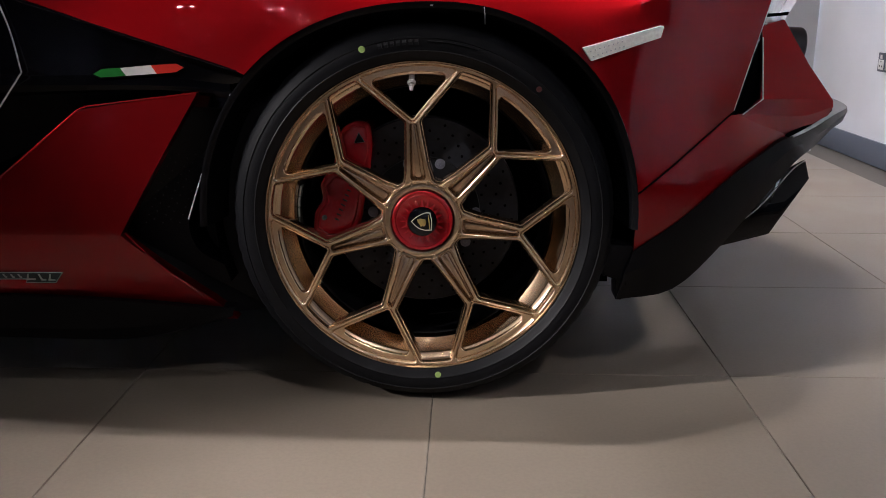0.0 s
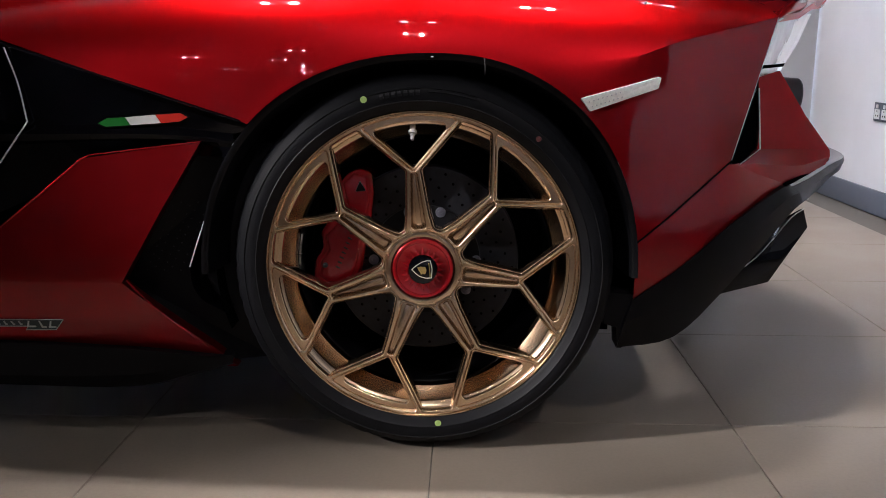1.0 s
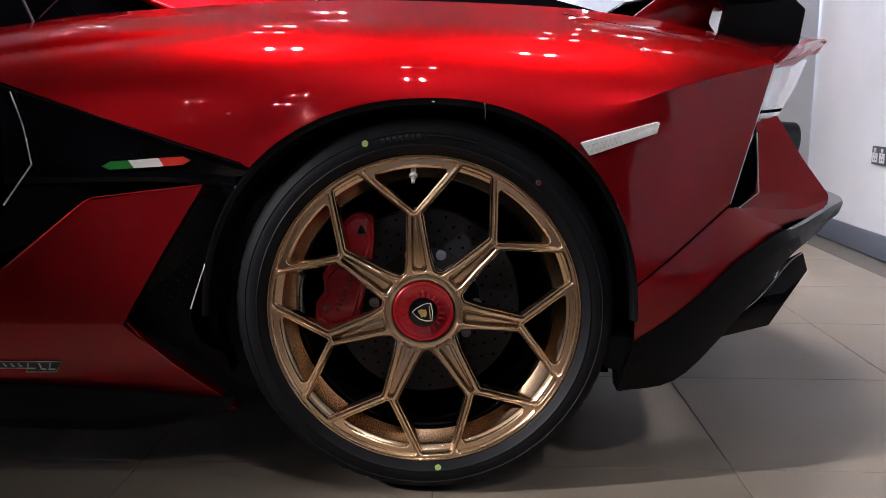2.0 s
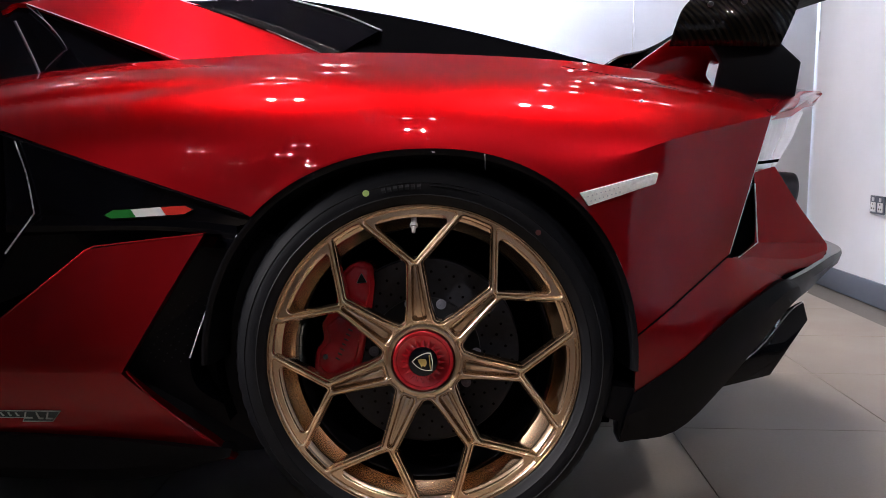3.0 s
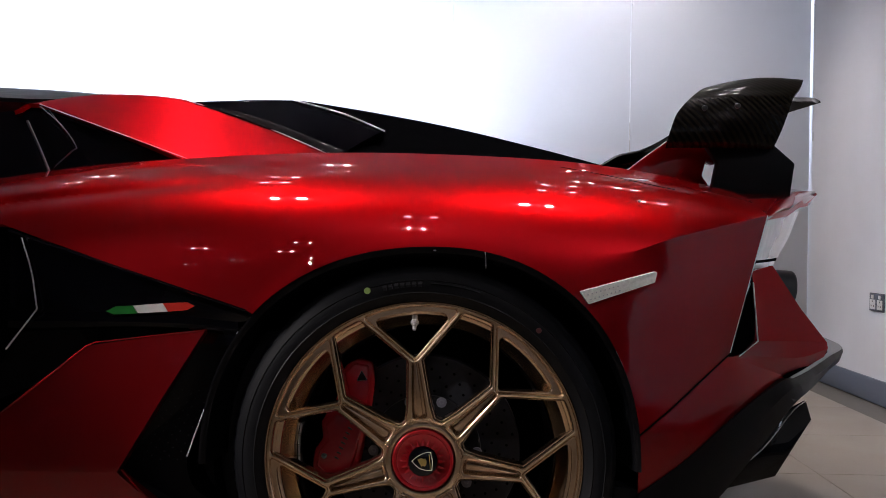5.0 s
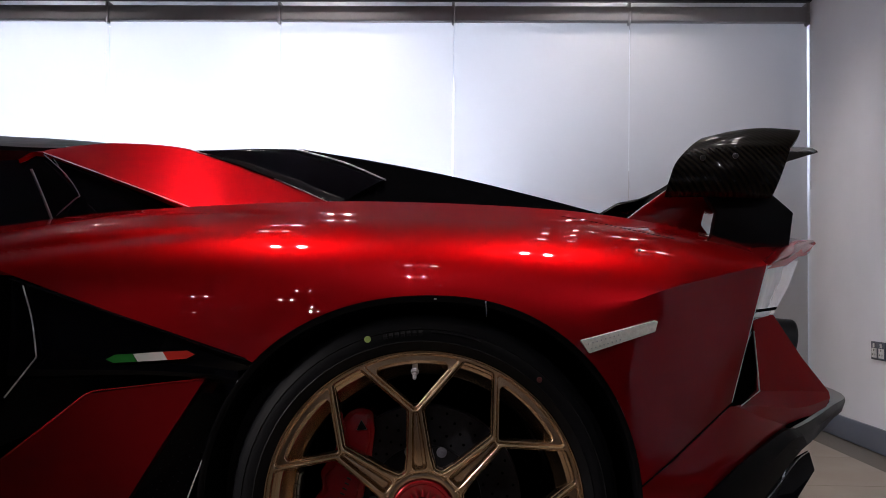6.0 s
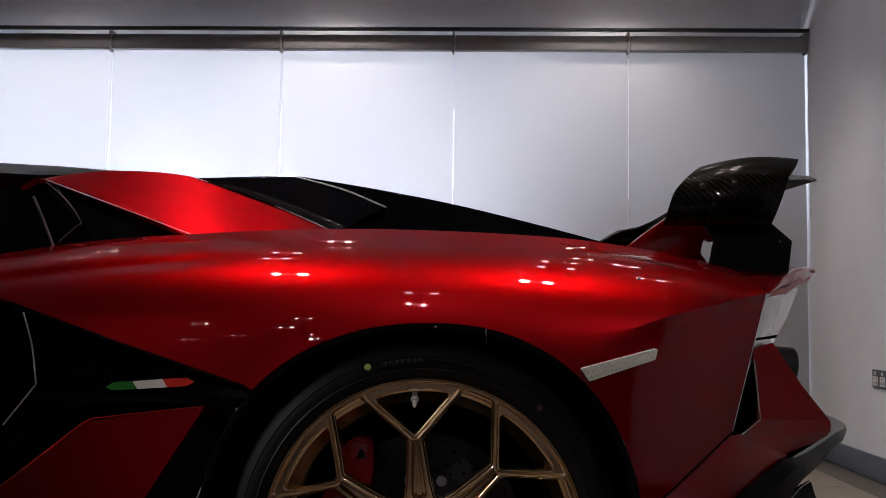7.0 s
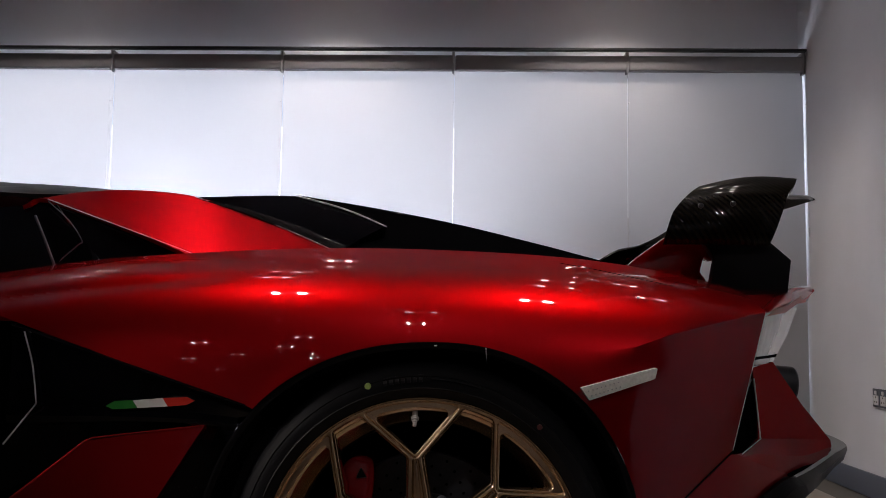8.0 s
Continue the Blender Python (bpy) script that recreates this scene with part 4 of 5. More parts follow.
for u, w, lean, top, low in [(-0.846 + 0.0142 * k, 0.0068, 0.0030, 0.2395, 0.2318) for k in range(7)] + [(-0.742, 0.0130, -0.0040, 0.2405, 0.2275), (-0.722, 0.0130, 0.0045, 0.2405, 0.2265), (-0.700, 0.0095, -0.0040, 0.2405, 0.2265)]:
    y = -0.0205 if low > 0.23 else -0.0200
    part("bar", joined(slab([(u, y, top), (u + 0.0028, y, top), (u + 0.0028 + lean, y + 0.003, low), (u + lean, y + 0.003, low)], (0, 0.003, 0)), slab([(u + lean, y + 0.002, low + 0.0028), (u + w, y + 0.002, low + 0.0028), (u + w, y + 0.003, low), (u + lean, y + 0.003, low)], (0, 0.003, 0))), SOCKP, plate)

twin("intake_mesh", slab([(-0.42, 0.02, 0.58), (-0.585, 0.03, 0.318), (-0.40, 0.03, 0.15), (-0.30, 0.06, 0.15), (-0.28, 0.06, 0.57)], (0, 0.05, 0)), SATIN, "black perforated intake panel")
bm = bmesh.new()
for r in range(9):
    for k in range(7):
        x, z = -0.525 + 0.016 * k + 0.007 * r, 0.33 + 0.0155 * r + (0.007 if k % 2 else 0)
        bmesh.ops.create_icosphere(bm, subdivisions=1, radius=0.0016, matrix=Matrix.Translation((x, 0.028, z)))
tagged(twin("perforations", bm, GREYINK), kind="stuff")
blade = [[(-0.3330, -0.0300, 0.5780), (-0.3730, -0.0280, 0.4860), (-0.4020, -0.0250, 0.4160), (-0.4270, -0.0220, 0.3490), (-0.4160, -0.0150, 0.2910), (-0.3700, 0.0000, 0.2550)], [(-0.3470, 0.0700, 0.5690), (-0.3800, 0.0700, 0.4710), (-0.4010, 0.0700, 0.3980), (-0.4150, 0.0700, 0.3270), (-0.3980, 0.0700, 0.2800), (-0.3660, 0.0700, 0.2570)]]
twin("intake_blade", sheet([spline(r, 18) for r in blade], 0.008), GLOSS, "gloss black intake blade")
# the bright reflection on the blade's gloss edge, drawn as a pale tube
twin("blade_edge_glint", tube(spline([(-0.3320, -0.0340, 0.5780), (-0.3720, -0.0320, 0.4870), (-0.4010, -0.0290, 0.4170), (-0.4260, -0.0260, 0.3500)], 12), 0.0014, 8), GLINTTRIM)
sill = [
    [(-1.9, 0.03, 0.206), (-0.9, 0.03, 0.200), (-0.567, 0.03, 0.188), (-0.42, 0.03, 0.174), (-0.362, 0.04, 0.168)],
    [(-1.9, -0.012, 0.203), (-0.9, -0.012, 0.197), (-0.567, -0.012, 0.185), (-0.42, -0.006, 0.171), (-0.362, 0.015, 0.166)],
    [(-1.9, -0.014, 0.130), (-0.9, -0.014, 0.130), (-0.567, -0.012, 0.132), (-0.42, 0.0, 0.156), (-0.364, 0.012, 0.160)],
    [(-1.9, -0.002, 0.107), (-0.9, -0.002, 0.107), (-0.567, 0.0, 0.105), (-0.42, 0.005, 0.14), (-0.366, 0.01, 0.151)],
    [(-1.9, 0.02, 0.098), (-0.9, 0.02, 0.098), (-0.567, 0.02, 0.097), (-0.42, 0.02, 0.13), (-0.366, 0.03, 0.143)],
    [(-1.9, 0.30, 0.10), (-0.9, 0.30, 0.10), (-0.567, 0.30, 0.10), (-0.42, 0.30, 0.11), (-0.366, 0.30, 0.12)],
]
twin("sill", sheet([spline(r, 20) for r in sill]), SATIN, "satin black side sill", smooth=20)
part("underbody", box(-3.7, -0.42, 0.12, 1.84, 0.10, 0.16), VOID, car)
part("underbody", box(0.42, 0.50, 0.20, 1.76, 0.20, 0.30), VOID, car)
part("underbody", box(-0.44, 0.42, 0.46, 1.50, 0.10, 0.70), VOID, car)
part("inner_body", box(-1.9, -0.45, 0.14, 1.82, 0.14, 0.70), VOID, car)

# -- wheel --
WC = (0.003, -0.035, 0.352)
TURN = 5.2           # degrees by which the first spoke leans ahead
wheel = empty("wheel", WC)
wheel.parent = car
wheel["label"] = "bronze seven-spoke alloy wheel with a low-profile tyre"


def make_tyre():
    prof = [(0.262, 0.300), (0.262, 0.020), (0.280, 0.006), (0.286, -0.002), (0.292, -0.006), (0.300, -0.011), (0.3015, -0.0125), (0.303, -0.0115), (0.312, -0.013), (0.322, -0.010), (0.3235, -0.011), (0.325, -0.009), (0.334, -0.002), (0.342, 0.010), (0.348, 0.026), (0.3515, 0.050), (0.3535, 0.085), (0.3535, 0.12), (0.348, 0.122), (0.348, 0.132), (0.3535, 0.134), (0.354, 0.20), (0.348, 0.202), (0.348, 0.212), (0.3535, 0.214), (0.352, 0.28), (0.345, 0.31), (0.320, 0.325), (0.290, 0.315)]

    def groove(r, y, k, i):
        return r - 0.0016 if 0.338 < r and 0.005 < y < 0.06 and k % 4 == 0 else r
    bm = lathe(prof, 240, True, tweak=groove)
    for v in bm.verts:
        low = -WC[2] + 0.001
        if v.co.z < low + 0.004:
            v.co.z = max(v.co.z, low)
    return bm


tyre = part("tyre", make_tyre(), RUBBER, wheel, "black low-profile tyre", smooth=35)


def rim_place(r, deg, y=0.0):
    return Vector((r * math.cos(radians(deg)), y, r * math.sin(radians(deg))))


def sidewall_mark(name, r0, r1, a0, a1, y, mat, label=""):
    rows = [[rim_place(r, a, y + (0.004 if r > 0.318 else 0.0)) for r in (r0, (r0 + r1) / 2, r1)] for a in np.linspace(a0, a1, 12)]
    part(name, sheet(rows, 0.002), mat, tyre, label)


bm = lathe([(0.0, -0.001), (0.0055, -0.001), (0.006, 0.001)], 16, False)
part("paint_mark", bm, PAINTDOT, tyre, "green paint dot").location = rim_place(0.320, 108.5, -0.0125)
bm = lathe([(0.0, -0.001), (0.0055, -0.001), (0.006, 0.001)], 16, False)
part("paint_mark", bm, PAINTDOT, tyre, "green paint dot").location = rim_place(0.296, -84.5, -0.0110)
bm = lathe([(0.0, -0.001), (0.0045, -0.001), (0.005, 0.001)], 16, False)
part("paint_mark", bm, REDDOT, tyre, "dull red paint dot").location = rim_place(0.312, 49.5, -0.0145)
for k, a in enumerate(np.linspace(103.5, 92.0, 7)):
    sidewall_mark("raised_bar", 0.312, 0.321, a, a - 1.2, -0.0155, GREYINK)
sidewall_mark("raised_bar", 0.3235, 0.3255, 105, 90.5, -0.0135, GREYINK)
sidewall_mark("raised_bar", 0.318, 0.320, 88, 72, -0.0150, GREYINK)

rim_prof = [(0.2862, 0.004), (0.2856, -0.0015), (0.2844, -0.0034), (0.2828, -0.0032), (0.2812, 0.0000), (0.2804, 0.0060), (0.2690, 0.0105), (0.2668, 0.0130), (0.2610, 0.0165), (0.2590, 0.0215), (0.2405, 0.0430), (0.2385, 0.0600), (0.2500, 0.0620), (0.2650, 0.03), (0.2800, 0.012)]
barrel_prof = [(0.2400, 0.0615), (0.2370, 0.065), (0.2330, 0.12), (0.2300, 0.15), (0.2300, 0.25), (0.2500, 0.29), (0.2610, 0.29), (0.2610, 0.0640)]
rim = part("rim", lathe(rim_prof, 168), BRONZE, wheel, "satin bronze alloy rim", smooth=25)
barrel = part("barrel", lathe(barrel_prof, 96), SATIN, wheel, "dark inner wheel barrel")


def polar(deg, r):
    return Vector((r * math.sin(radians(deg)), r * math.cos(radians(deg))))


def filleted(pts, closed=True, steps=6):
    """A convex outline of ((x, z), radius), its corners rounded; radius 0 keeps the point."""
    out, n = [], len(pts)
    for i, (p, r) in enumerate(pts):
        p = Vector(p)
        if r == 0 or (not closed and i in (0, n - 1)):
            out.append(p)
            continue
        u, v = (Vector(pts[i - 1][0]) - p).normalized(), (Vector(pts[(i + 1) % n][0]) - p).normalized()
        half = u.angle(v) / 2
        c = p + (u + v).normalized() * (r / math.sin(half))
        s, e = p + u * (r / math.tan(half)) - c, p + v * (r / math.tan(half)) - c
        for k in range(steps + 1):
            w = s.lerp(e, k / steps)
            out.append(c + w.normalized() * r)
    return out


def grown(loop, d, closed=True):
    """The outline moved outward by d; the ends of an open one slide along their rays from the centre."""
    n = len(loop)
    mid = sum(loop, Vector((0, 0))) / n
    out = []
    for i, p in enumerate(loop):
        a = loop[i - 1] if closed or i else None
        c = loop[(i + 1) % n] if closed or i < n - 1 else None
        if a is None or c is None:
            q = p.normalized() * (p.length + math.copysign(d, p.length - 0.17))
            out.append(q)
            continue
        t = ((p - a).normalized() + (c - p).normalized()).normalized()
        m = Vector((t.y, -t.x))
        if m.dot(p - mid) < 0:
            m = -m
        k = max(0.5, abs(m.dot(Vector(((p - a).y, -(p - a).x)).normalized())))
        out.append(p + m * (d / k))
    return out


def dive(r):
    """How far the spokes sink towards the hub."""
    return 0.010 * max(0.0, (0.095 - r) / 0.035) ** 2


def spoke_mesh():
    """One seventh of the wheel's face: a forked spoke with its stretch of the outer ring."""
    bm = bmesh.new()

    def put(loop, y):
        return [bm.verts.new((p.x, y + dive(p.length), p.y)) for p in loop]

    def bands(loop, profile, closed=True):
        """Walls and bevels round an opening; gives back the last line of points."""
        prev = None
        for d, y in profile:
            cur = put(grown(loop, d, closed) if d else loop, y)
            if prev:
                for i in range(len(cur) if closed else len(cur) - 1):
                    j = (i + 1) % len(cur)
                    bm.faces.new((prev[i], prev[j], cur[j], cur[i]))
            prev = cur
        return prev

    def edges_of(vs, closed=True):
        return [bm.edges.get((vs[i], vs[(i + 1) % len(vs)])) or bm.edges.new((vs[i], vs[(i + 1) % len(vs)])) for i in range(len(vs) if closed else len(vs) - 1)]

    FACE = 0.0
    edge = []
    # opening between the two arms: a step down to a thin plate, and the slot through it
    a_end = polar(17.7, 0.275)
    fork = Vector((0, 0.1800))
    tri = filleted([(fork, 0.004), (a_end, 0.003)] + [(polar(x, 0.275), 0) for x in np.linspace(15, -15, 15)] + [(polar(-17.7, 0.275), 0.003)])
    edge += edges_of(bands(tri, [(0, 0.0062), (0.0008, 0.0044), (0.0020, 0.0024), (0.0034, 0.0008), (0.0044, 0.0001), (0.0047, FACE)]))
    run = (a_end - fork).normalized()
    base = fork + Vector((0, 0.003 / run.x))
    s = 0.0
    while (base + run * s).length < 0.2655:
        s += 0.0005
    top = base + run * s
    t_deg = math.degrees(math.atan2(top.x, top.y))
    slot = filleted([(base, 0.004), (top, 0.0085)] + [(polar(x, 0.2655), 0) for x in np.linspace(t_deg - 4.5, 4.5 - t_deg, 13)] + [(Vector((-top.x, top.y)), 0.0085)])
    rim_line = bands(slot, [(0, 0.034), (0, 0.0090), (0.0006, 0.0070), (0.0016, 0.0062)])
    low = put(tri, 0.0062)
    bmesh.ops.triangle_fill(bm, use_beauty=True, edges=edges_of(low) + edges_of(rim_line), normal=(0, -1, 0))
    # channel down the middle of the stem
    trough = filleted([(Vector((-0.0032, 0.1735)), 0.002), (Vector((0.0032, 0.1735)), 0.002), (Vector((0.0108, 0.0755)), 0.0045), (Vector((-0.0108, 0.0755)), 0.0045)])
    floor_line = put(trough, 0.0190)
    bmesh.ops.triangle_fill(bm, use_beauty=True, edges=edges_of(floor_line), normal=(0, -1, 0))
    edge += edges_of(bands(trough, [(0, 0.0190), (0.0004, 0.0100), (0.0014, 0.0045), (0.0028, 0.0014), (0.0040, 0.0001), (0.0043, FACE)]))
    # half of the opening on either side
    half = 180 / 7
    ends = []
    for s in (1, -1):
        pts = [(polar(half, 0.2705), 0), (polar(22.5, 0.2705), 0), (polar(20.2, 0.2705), 0.004), (Vector((0.0164, 0.1785)), 0.007), (Vector((0.0238, 0.099)), 0.010), (polar(21.5, 0.0785), 0.003), (polar(half, 0.0775), 0)]
        line = [Vector((s * p.x, p.y)) for p in filleted(pts, False)]
        last = bands(line, [(0, 0.036), (0, 0.0130), (0.0012, 0.0098), (0.0022, 0.0090), (0.0030, 0.0056), (0.0042, 0.0026), (0.0054, 0.0008), (0.0062, 0.0001), (0.0065, FACE)], False)
        edge += edges_of(last, False)
        ends.append(last)
    outer = put([polar(x, 0.2808) for x in np.linspace(-half, half, 41)], FACE)
    inner = put([polar(x, 0.060) for x in np.linspace(-half, half, 17)], FACE)
    edge += edges_of(outer, False) + edges_of(inner, False)
    for (right, o, n) in ((ends[0], outer[-1], inner[-1]), (ends[1], outer[0], inner[0])):
        edge += [bm.edges.new((right[0], o)), bm.edges.new((right[-1], n))]
    bmesh.ops.triangle_fill(bm, use_beauty=True, edges=edge, normal=(0, -1, 0))
    # the low rib along the channel
    rib = slab([(-0.0050, 0.0135, 0.078), (0.0050, 0.0135, 0.078), (0.0012, 0.0095, 0.171), (-0.0012, 0.0095, 0.171)], (0, 0.008, 0), 0.0011)
    me = bpy.data.meshes.new("t")
    rib.to_mesh(me)
    rib.free()
    bm.from_mesh(me)
    bpy.data.meshes.remove(me)
    return bm


spoke_me = mesh_of(spoke_mesh(), "spoke", BRONZE, 32)
for k in range(7):
    s = new("spoke", spoke_me)
    s.parent = wheel
    s.matrix_basis = pose(0, 0, 0, 0, -TURN - 360 / 7 * k, 0)
part("hub_ring", lathe([(0.0690, 0.030), (0.0690, 0.0075), (0.0675, 0.0035), (0.0655, 0.0025), (0.0600, 0.0025), (0.0582, 0.0035), (0.0572, 0.007), (0.0572, 0.03)], 64), BRONZE, wheel)
tab_me = mesh_of(joined(*[slab([(r * math.sin(radians(p)), 0.0022, r * math.cos(radians(p))) for r, p in ((r0, a0), (r1, a0 * 0.92), (r1, a1 * 0.92), (r0, a1))], (0, 0.012, 0), 0.0008, 1) for r0, r1, a0, a1 in ((0.0665, 0.0712, -15, 15), (0.0712, 0.0752, -15, -10.5), (0.0712, 0.0752, 10.5, 15))]), "hub_tab", BRONZE, 30)
for k in range(7):
    tab = new("hub_tab", tab_me)
    tab.parent = wheel
    tab.matrix_basis = pose(0, 0, 0, 0, -TURN - 360 / 7 * (k + 0.5), 0)
nut = part("centre_nut", lathe([(0.0, 0.004), (0.0300, 0.004), (0.0420, 0.0010), (0.0475, 0.0), (0.0482, 0.0010), (0.0490, 0.0), (0.0535, -0.0005), (0.0552, 0.0010), (0.0560, 0.004), (0.0560, 0.03), (0.0, 0.03)], 64, False), NUTRED, wheel, "red anodised centre-lock nut")
tooth_me = mesh_of(slab([(-0.0040, -0.0055, 0.0268), (0.0040, -0.0055, 0.0268), (0.0016, -0.0050, 0.0335), (0.0021, -0.0045, 0.0360), (0.0010, -0.0040, 0.0392), (-0.0010, -0.0040, 0.0392), (-0.0021, -0.0045, 0.0360), (-0.0016, -0.0050, 0.0335)], (0, 0.008, 0), 0.0006, 1), "tooth", NUTRED, 30)
for k in range(20):
    tooth = new("tooth", tooth_me)
    tooth.parent = nut
    tooth.matrix_basis = pose(0, 0, 0, 0, 18 * k, 0)
cap = part("nut_cap", lathe([(0.0, -0.0075), (0.0235, -0.0075), (0.0255, -0.0065), (0.0262, 0.0), (0.0262, 0.004)], 48, False), GLOSS, nut, "black cap with a small gold shield")
shield = [Vector(p) for p in ((-0.0200, 0.0010), (-0.0120, 0.0085), (-0.0010, 0.0150), (0.0080, 0.0180), (0.0145, 0.0175), (0.0180, 0.0020), (0.0170, -0.0150), (0.0060, -0.0160), (-0.0060, -0.0125), (-0.0140, -0.0060))]


def band_of(pts, s0, s1, y):
    return joined(*[slab([(p.x * s0, y, p.y * s0), (q.x * s0, y, q.y * s0), (q.x * s1, y, q.y * s1), (p.x * s1, y, p.y * s1)], (0, 0.0015, 0)) for p, q in zip(pts, pts[1:] + pts[:1])])


part("shield_rim", band_of(shield, 1.0, 0.92, -0.0086), PALEGOLD, nut)
part("shield_figure", joined(slab([(-0.0095, -0.0088, 0.0055), (-0.0065, -0.0088, 0.0045), (-0.004, -0.0088, 0.0065), (0.001, -0.0088, 0.0055), (0.0045, -0.0088, 0.006), (0.007, -0.0088, 0.001), (0.0065, -0.0088, -0.0045), (0.003, -0.0088, -0.0085), (0.0005, -0.0088, -0.006), (-0.0025, -0.0088, -0.0095), (-0.0045, -0.0088, -0.0045), (-0.008, -0.0088, 0.0005)], (0, 0.0015, 0), 0.0004)), GOLD, nut)
part("shield_bar", slab([(0.0105, -0.0086, 0.013), (0.0120, -0.0086, 0.013), (0.0145, -0.0086, -0.012), (0.0130, -0.0086, -0.012)], (0, 0.0015, 0)), GOLD, nut)
valve = part("valve_stem", joined(lathe([(0.0, -0.011), (0.0030, -0.011), (0.0034, -0.008), (0.0034, -0.004), (0.0044, -0.003), (0.0044, 0.0), (0.0070, 0.001), (0.0074, 0.006), (0.0050, 0.008), (0.0050, 0.02)], 16, False)), VALVE, wheel, "steel valve stem")
valve.matrix_basis = Matrix.Translation(rim_place(0.243, 94.4, 0.016)) @ pose(0, 0, 0, 60, 0, 0)

# -- brake --
hubp = empty("brake", (WC[0], WC[1], WC[2]))
hubp.parent = car
disc = part("brake_disc", lathe([(0.100, 0.090), (0.103, 0.084), (0.176, 0.084), (0.178, 0.087), (0.178, 0.115), (0.100, 0.115)], 96), DISC, hubp, "dark drilled carbon-ceramic brake disc")
bm = bmesh.new()
for ring in range(5):
    for k in range(22):
        p = rim_place(0.112 + 0.0135 * ring, 360 / 22 * (k + 0.42 * ring), 0.0838)
        bmesh.ops.create_circle(bm, cap_ends=True, segments=8, radius=0.0027, matrix=Matrix.Translation(p) @ pose(0, 0, 0, 90))
tagged(part("drill_hole", bm, VOID, disc), kind="stuff")
part("disc_bell", lathe([(0.0, 0.06), (0.055, 0.06), (0.070, 0.066), (0.098, 0.074), (0.104, 0.078), (0.106, 0.10), (0.0, 0.10)], 64, False), SATIN, hubp)
bolt_me = mesh_of(lathe([(0.0, 0.0005), (0.0024, 0.0005), (0.0026, -0.0030), (0.0042, -0.0030), (0.0046, -0.0004), (0.0088, -0.0004), (0.0095, 0.0010), (0.0095, 0.004)], 20, False), "bolt", VANE, 30)
for k in range(10):
    b = new("bolt", bolt_me)
    b.parent = hubp
    b.location = rim_place(0.0965, 72 + 36 * k, 0.070)
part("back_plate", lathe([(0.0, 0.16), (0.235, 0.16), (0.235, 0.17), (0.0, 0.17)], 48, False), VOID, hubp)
cal_pts = [(-0.1560, 0.0200, 0.4980), (-0.1410, 0.0200, 0.5170), (-0.1200, 0.0200, 0.5270), (-0.0930, 0.0200, 0.5210), (-0.0900, 0.0200, 0.4830), (-0.0950, 0.0200, 0.4360), (-0.1040, 0.0200, 0.3940), (-0.1140, 0.0200, 0.3340), (-0.1270, 0.0200, 0.3020), (-0.1870, 0.0200, 0.2990), (-0.2080, 0.0200, 0.3190), (-0.2030, 0.0200, 0.3550), (-0.1870, 0.0200, 0.3770), (-0.1920, 0.0200, 0.4060), (-0.1770, 0.0200, 0.4290), (-0.1640, 0.0200, 0.4460)]
caliper = part("brake_caliper", slab([Vector(p) - Vector(WC) for p in cal_pts], (0, 0.06, 0), 0.013, 4), CALIPER, hubp, "bright red brake caliper", smooth=40)
for pts in ([(-0.148, 0.500), (-0.128, 0.519), (-0.101, 0.514), (-0.098, 0.470), (-0.106, 0.440), (-0.138, 0.452)], [(-0.182, 0.402), (-0.160, 0.424), (-0.112, 0.410), (-0.122, 0.352), (-0.136, 0.312), (-0.180, 0.310), (-0.198, 0.326), (-0.192, 0.356), (-0.176, 0.374)]):
    part("raised_face", slab([Vector((x, 0.0175, z)) - Vector(WC) for x, z in pts], (0, 0.02, 0), 0.006, 4), CALIPER, caliper, smooth=50)
nipple_me = mesh_of(lathe([(0.0, -0.007), (0.0028, -0.0065), (0.0032, -0.002), (0.005, -0.001), (0.005, 0.004)], 12, False), "bleed_nipple", DARKM, 40)
for x, z in ((-0.183, 0.345), (-0.118, 0.432), (-0.140, 0.318)):
    nipple = new("bleed_nipple", nipple_me)
    nipple.parent = caliper
    nipple.location = Vector((x, 0.016, z)) - Vector(WC)
part("caliper_bolt", slab([Vector(p) - Vector(WC) for p in ((-0.1240, 0.0140, 0.4850), (-0.1040, 0.0140, 0.4870), (-0.1150, 0.0140, 0.5050))], (0, 0.01, 0), 0.002), SATIN, caliper)
for k in range(8):
    o = Vector((-0.1640, 0.0160, 0.3420)) - Vector(WC) + Vector((0.0040, 0, 0.0092)) * k
    part("bar", slab([o, o + Vector((0.008, 0, -0.0035)), o + Vector((0.0085, 0, -0.0015)), o + Vector((0.0010, 0, 0.0025))], (0, 0.003, 0)), SATIN, caliper)
for k in range(4):
    part("balance_weight", lathe([(0.2335, 0.064), (0.2372, 0.064), (0.2372, 0.088), (0.2335, 0.088)], 3, True, 168 + 5 * k, 172.4 + 5 * k), STEEL, wheel, "stick-on steel balance weight")
part("barcode_label", slab([rim_place(0.2285, -89, 0.14), rim_place(0.2285, -75, 0.14), rim_place(0.2285, -75, 0.17), rim_place(0.2285, -89, 0.17)], (0, 0, 0.001)), GREYINK, wheel)

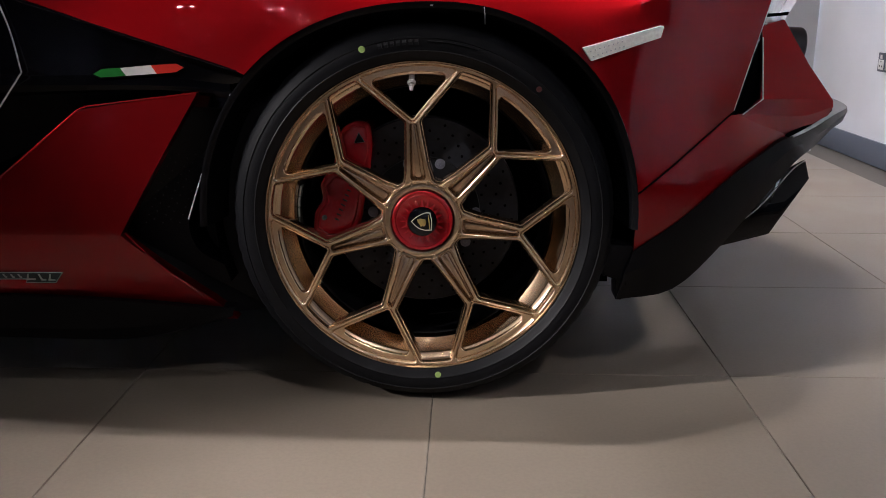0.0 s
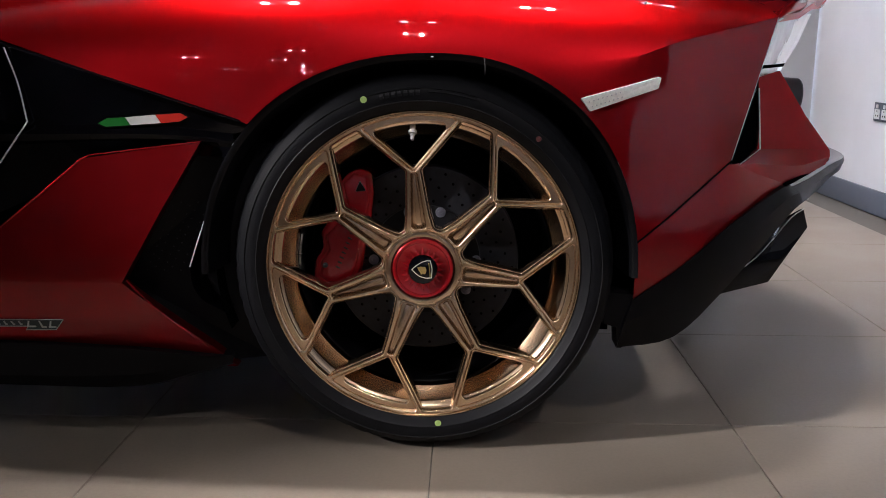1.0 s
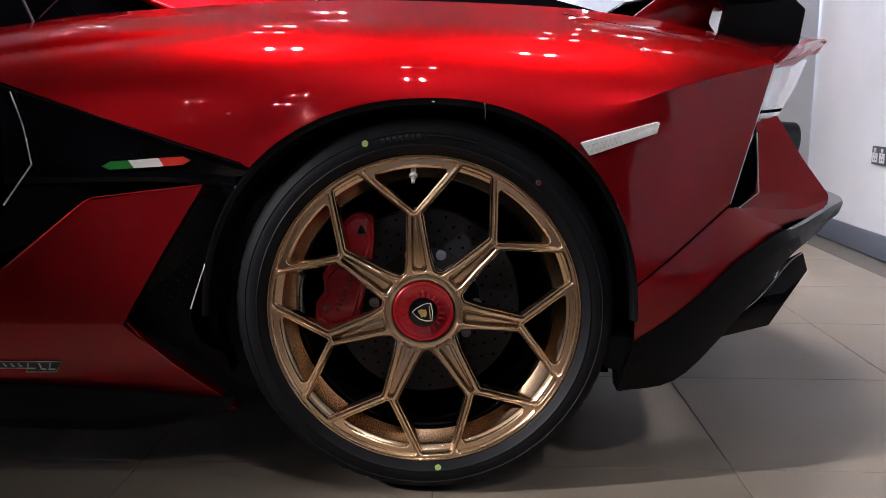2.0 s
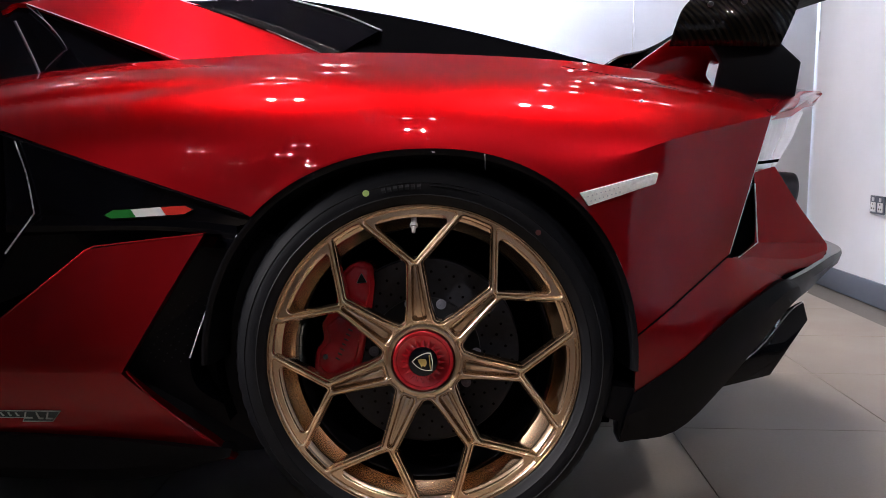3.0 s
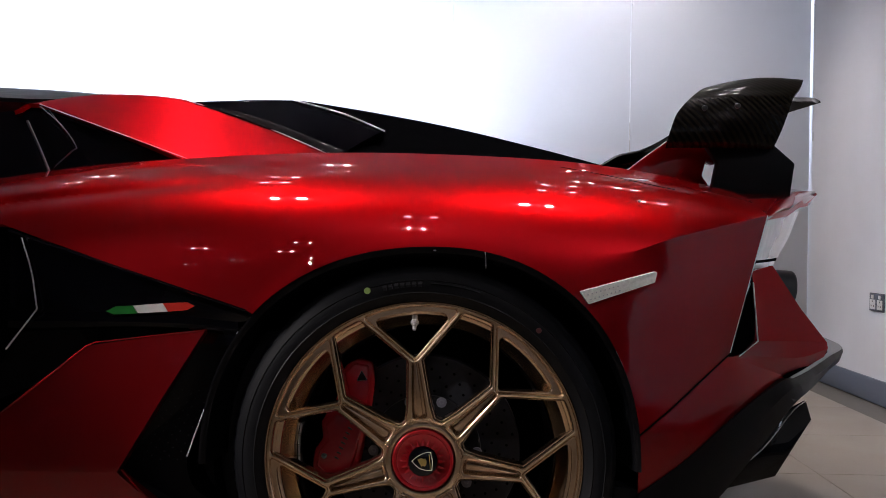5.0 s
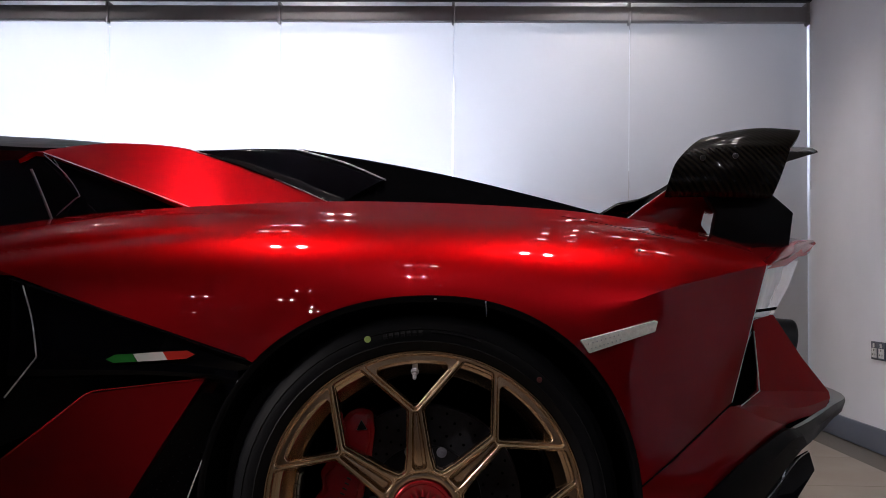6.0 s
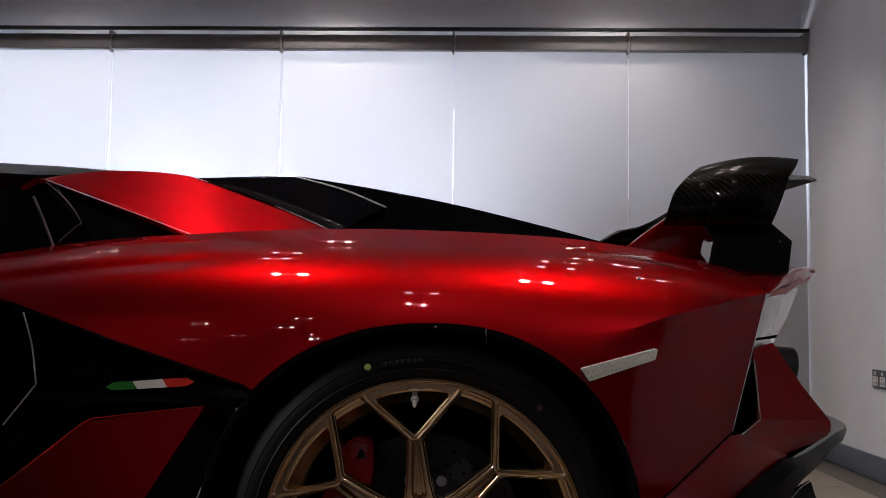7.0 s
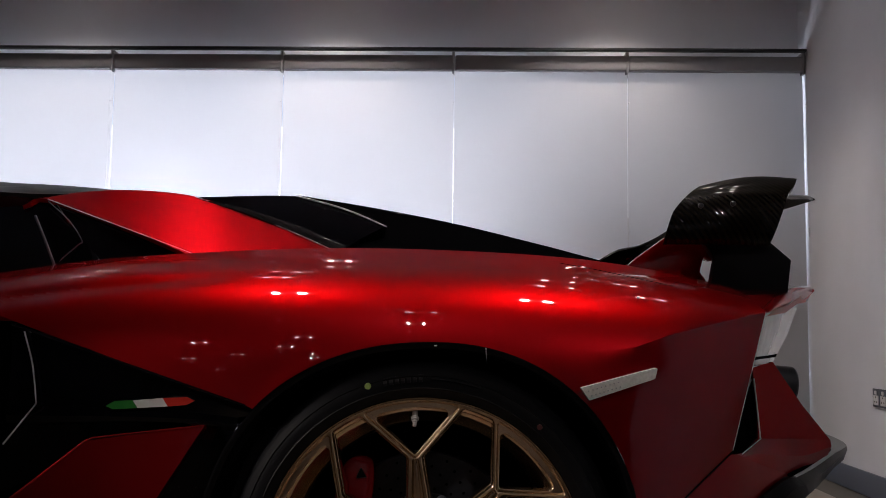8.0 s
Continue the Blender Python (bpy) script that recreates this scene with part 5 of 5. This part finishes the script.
# the other three wheels, tyre and rim only as far as they stand in view
for name, m in (("far", Matrix.Translation((WC[0], 2 * Y_MID - WC[1], WC[2])) @ pose(0, 0, 0, 0, 0, 180)), ("f1", Matrix.Translation((-2.70, WC[1] + 0.02, WC[2]))), ("f2", Matrix.Translation((-2.70, 2 * Y_MID - WC[1] - 0.02, WC[2])) @ pose(0, 0, 0, 0, 0, 180))):
    w = new("wheel")
    w.parent = car
    w.matrix_basis = m
    for src in (tyre, rim, barrel):
        o = new(src.name.split(".")[0], src.data)
        o.parent = w
    for k in range(7):
        o = new("spoke", spoke_me)
        o.parent = w
        o.matrix_basis = pose(0, 0, 0, 0, -TURN - 360 / 7 * k, 0)

# front end, ahead of the door
nose = []
for x, zt, half, zl in ((-1.9, 0.80, 0.98, 0.32), (-2.2, 0.80, 0.99, 0.70), (-2.5, 0.79, 1.0, 0.74), (-2.8, 0.75, 1.0, 0.74), (-3.1, 0.67, 0.99, 0.62), (-3.4, 0.58, 0.96, 0.35), (-3.7, 0.46, 0.90, 0.22), (-3.82, 0.34, 0.84, 0.16)):
    nose.append([(x, Y_MID - half, zl), (x, Y_MID - half + 0.02, lerp(zl, zt, 0.7)), (x, Y_MID - half + 0.16, zt), (x, Y_MID - 0.4, zt - 0.03), (x, Y_MID, zt - 0.02), (x, Y_MID + 0.4, zt - 0.03), (x, Y_MID + half - 0.16, zt), (x, Y_MID + half - 0.02, lerp(zl, zt, 0.7)), (x, Y_MID + half, zl)])
part("front_body", sheet(nose), RED, car, "red front bodywork", smooth=40)
part("windscreen", sheet([[(-1.95, y, lerp(1.10, 1.12, 1 - abs(y - Y_MID) / 0.5)) for y in np.linspace(0.62, 1.34, 9)], [(-2.75, y, 0.78) for y in np.linspace(0.42, 1.54, 9)]], 0.008, (0, 0, -1)), DARKGLASS, car, "dark windscreen")
twin("side_window", slab([(-1.5, 0.55, 1.02), (-1.95, 0.60, 1.05), (-2.75, 0.36, 0.80), (-1.5, 0.44, 0.86)], (0, 0.01, 0)), DARKGLASS)
twin("shoulder", sheet([[(-1.9, 0.0, 0.80), (-1.9, 0.20, 0.82), (-1.9, 0.42, 0.84)], [(-2.75, 0.0, 0.76), (-2.75, 0.2, 0.79), (-2.75, 0.42, 0.79)]]), RED)

# ---- floor tiles ----
tile_me = mesh_of(box(-0.2992, 0.2992, -0.2992, 0.2992, -0.008, 0.0, 0.0012, 1), "tile", TILE, 30)
for i in range(-11, 4):
    for j in range(-9, 6):
        x, y = 0.021 + 0.6 * i - 0.3, 0.098 + 0.6 * j - 0.3
        if x - 0.3 > X_R or x + 0.3 < X_L or y - 0.3 > Y_B or y + 0.3 < Y_F:
            continue
        t = new("tile", tile_me)
        t.parent = floor
        t.location = (x, y, 0)
        if x + 0.3 > X_R or y + 0.3 > Y_B or x - 0.3 < X_L or y - 0.3 < Y_F:
            a, b = max(x - 0.2992, X_L), min(x + 0.2992, X_R)
            c, d = max(y - 0.2992, Y_F), min(y + 0.2992, Y_B)
            t.data = mesh_of(box(a - x, b - x, c - y, d - y, -0.008, 0.0, 0.0012, 1), "tile_cut", TILE, 30)
